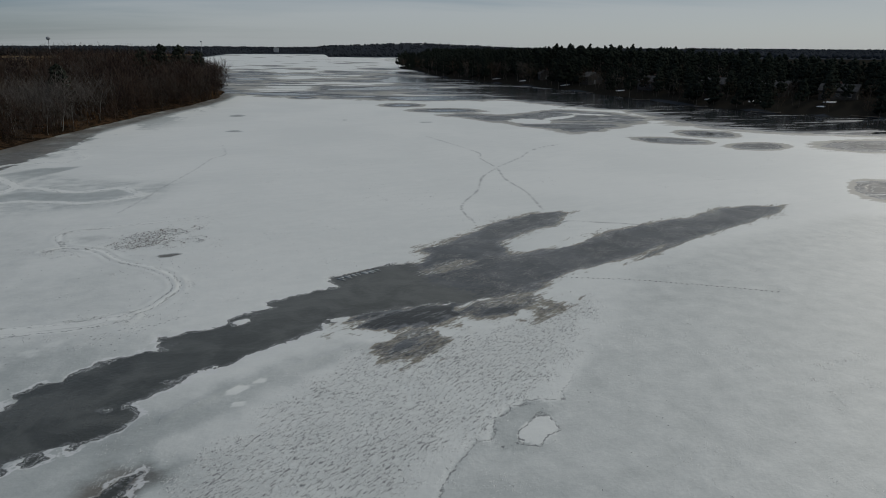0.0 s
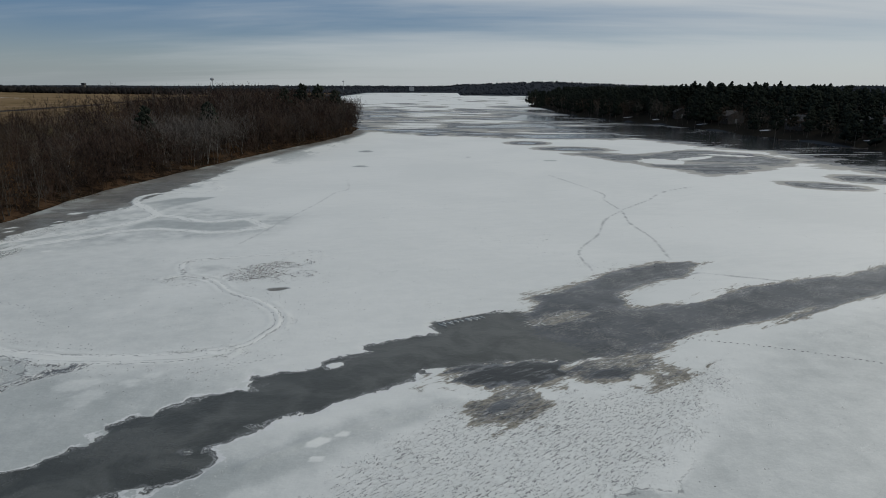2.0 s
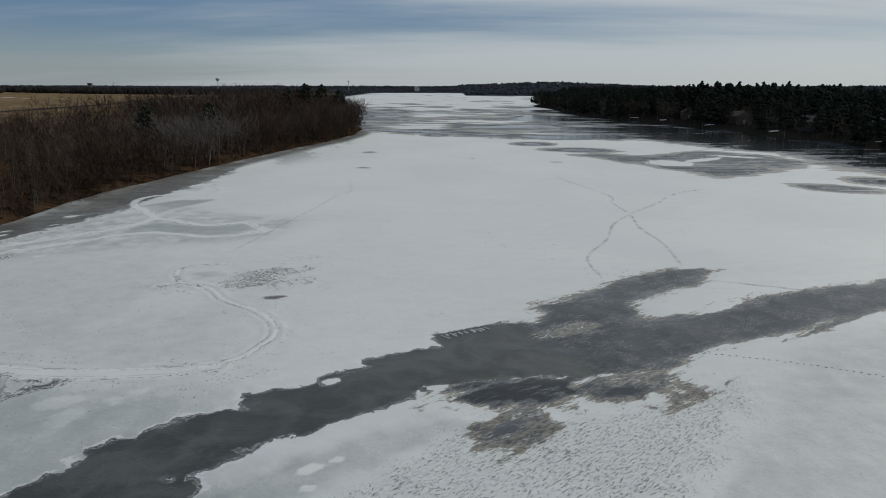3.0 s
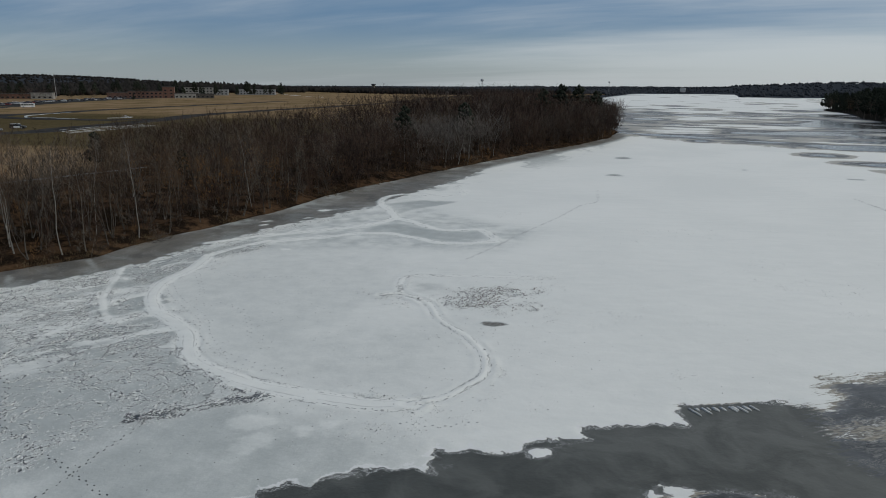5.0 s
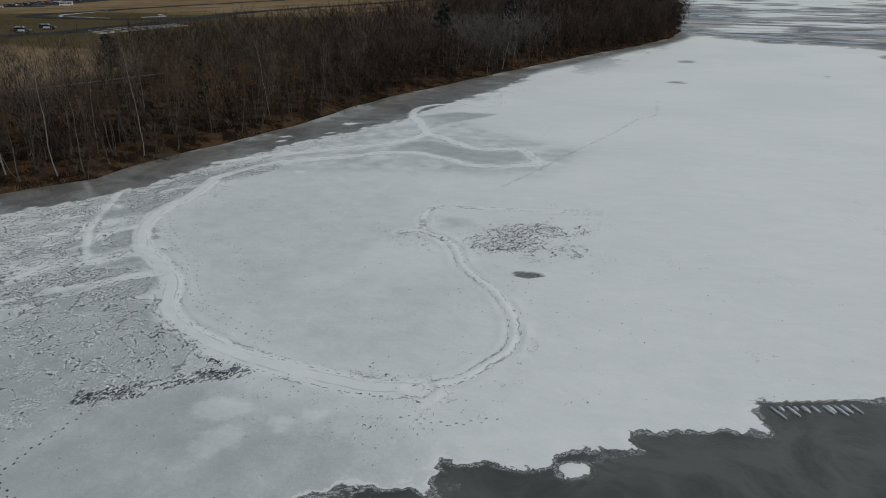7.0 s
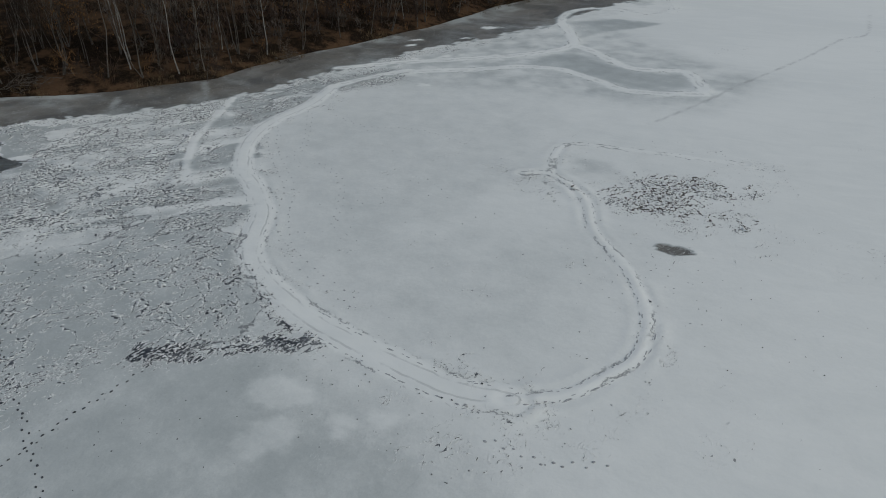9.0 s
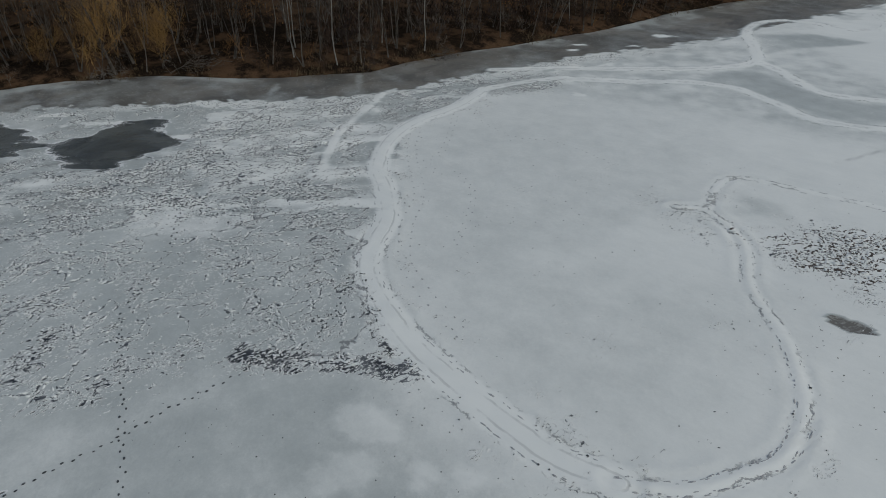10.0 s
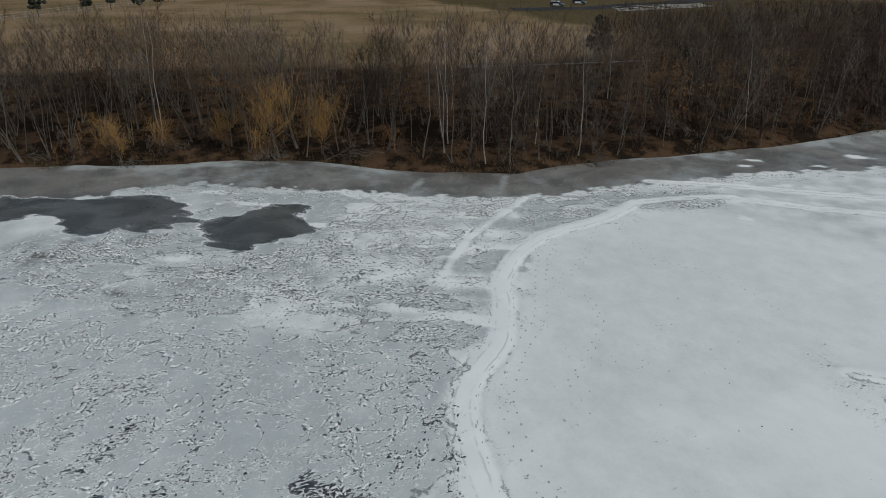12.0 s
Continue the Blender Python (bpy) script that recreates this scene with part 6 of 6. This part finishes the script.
# ---- prints in the snow: little melted dents ----
def prints(name, line, gap, wobble, size, label, seed, mat=WETPRINT):
    r = np.random.RandomState(seed)
    pts = smooth_line(line, 10)
    Vs, Fs, n, carry, side = [], [], 0, 0.0, 1
    for a, b2 in zip(pts, pts[1:]):
        L = math.hypot(b2[0] - a[0], b2[1] - a[1])
        s = carry
        ux, uy = (b2[0] - a[0]) / (L + 1e-9), (b2[1] - a[1]) / (L + 1e-9)
        while s < L:
            side = -side
            cx, cy = a[0] + ux * s - uy * wobble * side + r.randn() * 0.03, a[1] + uy * s + ux * wobble * side + r.randn() * 0.03
            k = size * (0.75 + 0.5 * r.rand())
            ring = [(cx + ux * k * 1.25 * math.cos(f) - uy * k * 0.8 * math.sin(f), cy + uy * k * 1.25 * math.cos(f) + ux * k * 0.8 * math.sin(f)) for f in np.arange(7) * 6.283 / 7]
            i = np.searchsorted(ix, cx), np.searchsorted(iy, cy)
            z = float(IZ[i[1] - 1:i[1] + 1, i[0] - 1:i[0] + 1].max()) + 0.012
            Vs += [(cx, cy, z + 0.006)] + [(px, py, z) for px, py in ring] + [(px, py, z - 0.06) for px, py in ring]
            for q in range(7):
                w = (q + 1) % 7
                Fs += [(n, n + 1 + q, n + 1 + w), (n + 1 + q, n + 8 + q, n + 8 + w), (n + 1 + q, n + 8 + w, n + 1 + w)]
            n += 15
            s += gap * (0.85 + 0.3 * r.rand())
        carry = s - L
    tagged(part(name, fast_mesh(name, Vs, Fs), mat), label, "footprints", kind="stuff")


prints("footprints", [(-27.6, 25), (-28.1, 26.7), (-28.8, 28.9), (-29.1, 31.8), (-29.5, 33.4), (-29.8, 36.2), (-29.9, 37.3)], 0.33, 0.06, 0.052, "line of dark melted footprints crossing the snowy ice", 1)
prints("footprints", [(-24.5, 30.8), (-27.7, 31.5), (-29.1, 31.8), (-31, 32.3), (-34, 32.8), (-37.1, 33.5)], 0.36, 0.08, 0.052, "zigzag line of dark melted footprints on grey ice", 2)
prints("footprints", [(-37.1, 33.5), (-40, 35.4), (-43, 37.6), (-48, 39.5), (-54, 41.4)], 0.42, 0.12, 0.06, "line of dark footprints leading across grey ice", 12)
prints("footprints", [(-29.6, 38.6), (-30.2, 40.6), (-31.7, 42.4), (-33, 43.6)], 0.36, 0.06, 0.055, "short line of dark footprints beside torn snow", 13)
prints("footprints", [(19, 49.6), (22, 48.9), (27, 47.4), (32, 45.2), (37, 42.8)], 0.45, 0.05, 0.07, "faint line of footprints on bare grey ice", 3)
prints("footprints", [(-49.1, 64.5), (-44.5, 64.3), (-41.9, 65.9), (-39.2, 66.7), (-35.2, 66.6)], 0.55, 0.08, 0.04, "faint line of footprints crossing the snow", 5, GREYRUT)
prints("footprints", [(-50.8, 63.6), (-45.2, 58.4), (-44, 56), (-41.5, 55.5)], 0.5, 0.2, 0.05, "scattered scuffed footprints beside the packed track", 6, GREYRUT)
prints("footprints", [(-50.5, 59.4), (-46.9, 56.6), (-43, 54.4), (-39.6, 52.5), (-37.2, 50.1), (-34.1, 47.9), (-31.3, 46.9), (-26, 46.2)], 0.45, 0.35, 0.055, "scattered line of small prints beside the packed track", 9, GREYRUT)
prints("footprints", [(-41.4, 56.8), (-38.0, 55.7), (-35.4, 53.3), (-33.1, 50.6)], 0.5, 0.15, 0.05, "faint curved line of prints in the smooth snow", 10, GREYRUT)
prints("footprints", [(-16, 43.4), (-13.4, 44), (-11.6, 45.6)], 0.4, 0.1, 0.06, "short curved line of footprints in the snow", 7, GREYRUT)


# ---- torn snow: clods thrown up beside scraped dents, along wandering trails ----
def on_ice(x, y):
    """The height of the ice sheet at places given as arrays."""
    i, j = np.clip(np.searchsorted(ix, x) - 1, 0, len(ix) - 2), np.clip(np.searchsorted(iy, y) - 1, 0, len(iy) - 2)
    u, v = (x - ix[i]) / (ix[i + 1] - ix[i]), (y - iy[j]) / (iy[j + 1] - iy[j])
    return (IZ[j, i] * (1 - u) + IZ[j, i + 1] * u) * (1 - v) + (IZ[j + 1, i] * (1 - u) + IZ[j + 1, i + 1] * u) * v


def lumps(name, rows, mat, label, category, seed, sides=6):
    """Low uneven lumps or dents from rows (x, y, turn, half length, half width, height)."""
    r = np.random.RandomState(seed)
    R = np.asarray(rows, float)
    z = on_ice(R[:, 0], R[:, 1])
    a = np.arange(sides) * 2 * math.pi / sides
    k = 0.6 + 0.8 * r.rand(len(R), sides)
    u, v = np.cos(a)[None] * k * R[:, 3:4], np.sin(a)[None] * k * R[:, 4:5]
    c, s_ = np.cos(R[:, 2:3]), np.sin(R[:, 2:3])
    X, Y = R[:, 0:1] + u * c - v * s_, R[:, 1:2] + u * s_ + v * c
    tall = R[:, 5]
    low = np.stack([X, Y, np.repeat((z - 0.03)[:, None], sides, 1)], -1)
    shoulder = np.stack([R[:, 0:1] + (X - R[:, 0:1]) * 0.8, R[:, 1:2] + (Y - R[:, 1:2]) * 0.8, z[:, None] + tall[:, None] * (0.55 + 0.5 * r.rand(len(R), sides))], -1)
    top = np.stack([R[:, 0], R[:, 1], z + tall], -1)[:, None]
    V = np.concatenate([low, shoulder, top], 1)
    q = np.arange(sides)
    w = (q + 1) % sides
    F = np.concatenate([np.stack([q, w, w + sides], -1), np.stack([q, w + sides, q + sides], -1), np.stack([q + sides, w + sides, np.full(sides, 2 * sides)], -1)])
    F = F[None] + (np.arange(len(R)) * (2 * sides + 1))[:, None, None]
    tagged(part(name, fast_mesh(name, V.reshape(-1, 3), F.reshape(-1, 3)), mat), label, category, kind="stuff")


def trails(field, count, length, gap, way, swing, size, clod, seed):
    """Marks along wandering trails that start where field is high: dents, and clods beside them."""
    r = np.random.RandomState(seed)
    area = field * (IX > -90) * (IX < 29) * (IY > 18) * (IY < 100) * np.gradient(ix)[None, :] * np.gradient(iy)[:, None]
    cum = np.cumsum(area.ravel())
    dents, clods = [], []
    for k in range(count):
        i = int(np.searchsorted(cum, r.rand() * cum[-1]))
        x, y = ix[i % len(ix)] + 0.24 * r.rand(), iy[i // len(ix)] + 0.24 * r.rand()
        heading = way + r.randn() * swing
        for m in range(1 + int(length * r.rand() * 2)):
            heading += r.randn() * 0.35
            x, y = x + math.cos(heading) * gap * (0.6 + 0.8 * r.rand()), y + math.sin(heading) * gap * (0.6 + 0.8 * r.rand())
            i, j = np.searchsorted(ix, x), np.searchsorted(iy, y)
            if not (0 < i < len(ix) - 1 and 0 < j < len(iy) - 1) or field[j, i] < 0.15 or edge_f[j, i] > -0.3:
                break
            s0 = size * (0.45 + 1.1 * r.rand() ** 1.5)
            turn = heading + r.randn() * 0.5
            dents.append((x, y, turn, s0, s0 * (0.25 + 0.35 * r.rand()), 0.010))
            if r.rand() < clod:
                off = s0 * (0.8 + 0.5 * r.rand())
                side = turn + math.pi / 2 * (1 if r.rand() < 0.7 else -1)
                clods.append((x + math.cos(side) * off, y + math.sin(side) * off, turn + r.randn() * 0.4, s0 * (0.8 + 0.7 * r.rand()), s0 * (0.3 + 0.3 * r.rand()), 0.012 + 0.28 * s0 * r.rand()))
    return dents, clods


ACROSS = math.atan2(0.9, 0.42)
seams = fbm((IX * 0.42 + IY * 0.9) / 6, (IX * 0.9 - IY * 0.42) / 2.6, 87, 3)
plate_zone = step(plate, 0.2, 1.0) * (0.30 + np.exp(-((seams - 0.03) / 0.035) ** 2) + 0.5 * step(-IX, 40, 48))
scuff_zone = step(scuffed, -0.5, 1.5) * (0.2 + step(n_big + 0.5 * n_mid, -0.1, 0.15)) * (1 - wet) * (1 - on_track)
scuff_zone = scuff_zone * (0.40 + np.exp(-((pools + 0.15) / 0.5) ** 2))
shore_zone = shore_fleck * (1 - on_track)
black_zone = step(-black_line, -1.0, -0.2)
stir_zone = step(stir, 0.0, 0.9) * (0.5 + step(n_mid, -0.1, 0.2))
beside = step(-np.minimum(trk, loop), -4.0, -1.0) * step(np.minimum(trk, loop), 0.9, 1.3) * step(-plate, 0.0, 0.5) * (1 - wet)
torn_dents, torn_clods = [], []
for field, count, length, gap, way, swing, size, clod, seed in (
        (plate_zone, 300, 9, 0.20, ACROSS, 0.6, 0.085, 0.95, 1), (plate_zone, 80, 5, 0.20, ACROSS, 1.5, 0.12, 1.0, 2), (scuff_zone, 1000, 8, 0.24, ACROSS, 0.4, 0.105, 0.7, 3), (scuff_zone, 700, 3, 0.2, ACROSS, 0.9, 0.06, 0.5, 9),
        (shore_zone, 260, 6, 0.3, ACROSS, 0.4, 0.10, 0.6, 4), (beside, 170, 1, 0.4, 0, 3, 0.05, 0.2, 7)):
    a, b2 = trails(field, count, length, gap, way, swing, size, clod, seed)
    torn_dents, torn_clods = torn_dents + a, torn_clods + b2
lumps("scraped_dents", torn_dents, DENT, "dark scraped dents in the trampled snow on the ice", "dents", 41)
lumps("snow_clods", torn_clods, CRUST, "clods of white crusted snow thrown up beside dents", "snow clods", 42)
a, b2 = trails(black_zone, 55, 5, 0.18, ACROSS, 0.5, 0.085, 1.0, 5)
lumps("scraped_dents", a, WETPRINT, "black scraped ice in a torn seam of snow", "dents", 46)
lumps("snow_clods", b2, CRUST, "clods of white snow along a black torn seam", "snow clods", 47)
a, b2 = trails(stir_zone, 330, 3, 0.26, ACROSS, 0.35, 0.12, 0.5, 6)
lumps("reed_litter", a, REEDLITTER, "dark brown reed litter frozen into the snow", "litter", 43)
lumps("snow_clods", b2, CRUST, "small clods of white snow among reed litter", "snow clods", 44)
rut_r = np.random.RandomState(91)
ruts = []
for side in (-0.34, 0.30):
    for line_, skip in ((LOOP, 0.5), (HOOK, 0.65), (TRACK, 0.78)):
        pts = smooth_line(line_, 24)
        for a, b2 in zip(pts, pts[1:]):
            d = math.hypot(b2[0] - a[0], b2[1] - a[1])
            wide_ = side * (2.2 if line_ is TRACK else 1.0)
            for m in range(max(1, round(d / 0.24))):
                if rut_r.rand() < skip:
                    continue
                f, nx_, ny_ = rut_r.rand(), -(b2[1] - a[1]) / (d + 1e-9), (b2[0] - a[0]) / (d + 1e-9)
                off = wide_ + rut_r.randn() * 0.05
                ruts.append((a[0] + (b2[0] - a[0]) * f + nx_ * off, a[1] + (b2[1] - a[1]) * f + ny_ * off, math.atan2(b2[1] - a[1], b2[0] - a[0]), 0.05 + 0.22 * rut_r.rand() ** 2, 0.02 + 0.03 * rut_r.rand(), 0.010))
lumps("rut_marks", ruts, GREYRUT, "grey broken ruts along the packed snow tracks", "ruts", 45)
r = np.random.RandomState(8)
for k, (x, y, sx, sy, n) in enumerate(((-34, 55, 7, 6, 60), (-20, 42, 8, 3, 70), (-5, 58, 10, 6, 40), (16, 28, 8, 7, 40), (-28, 34, 5, 4, 40), (-14, 58, 5, 4, 40))):
    pts = [(x + r.randn() * sx * 0.6, y + r.randn() * sy * 0.6) for _ in range(n)]
    Vs, Fs = [], []
    for j, (px, py) in enumerate(pts):
        i = min(np.searchsorted(ix, px), len(ix) - 1), min(np.searchsorted(iy, py), len(iy) - 1)
        if edge_f[i[1], i[0]] > -0.8:
            continue
        z, m = float(IZ[i[1] - 1:i[1] + 1, i[0] - 1:i[0] + 1].max()) + 0.008, len(Vs)
        s = 0.02 + 0.045 * r.rand() ** 2
        Vs += [(px, py, z + 0.03)] + [(px + s * (0.7 + 0.6 * r.rand()) * math.cos(f), py + s * (0.7 + 0.6 * r.rand()) * math.sin(f), z - 0.03) for f in np.arange(6) * 6.283 / 6]
        Fs += [(m, m + 1 + q, m + 1 + (q + 1) % 6) for q in range(6)]
    tagged(part("debris_specks", fast_mesh("debris_specks", Vs, Fs), WETPRINT), "scattered dark specks frozen into the snow", "debris", kind="stuff")

# thin fingers of ice along the torn lip of the channel
rf = np.random.RandomState(31)
Vs, Fs = [], []
for k in range(11):
    u0 = 0.35 + k * 0.40 + rf.randn() * 0.14
    L, w = 0.3 + 0.8 * rf.rand(), 0.05 + 0.07 * rf.rand()
    x0, y0 = -0.6 + 0.872 * u0 + 0.489 * 0.28, 52.5 + 0.489 * u0 - 0.872 * 0.28
    dx, dy = 0.75, -0.66
    n = len(Vs)
    for s, ww in ((0, w), (0.5, w * 1.1), (1, w * 0.35)):
        cx, cy = x0 + dx * L * s, y0 + dy * L * s
        for q in (-1, 1):
            Vs += [(cx - dy * ww * q, cy + dx * ww * q, 0.03), (cx - dy * ww * q, cy + dx * ww * q, -0.12)]
    for s in (0, 4):
        a = n + s
        Fs += [(a, a + 2, a + 6, a + 4), (a, a + 4, a + 5, a + 1), (a + 2, a + 3, a + 7, a + 6)]
    Fs += [(n + 8, n + 10, n + 11, n + 9), (n, n + 1, n + 3, n + 2)]
tagged(part("ice_fingers", fast_mesh("ice_fingers", Vs, Fs), PALEICE), "thin white fingers of ice along the torn edge", "ice", kind="stuff")
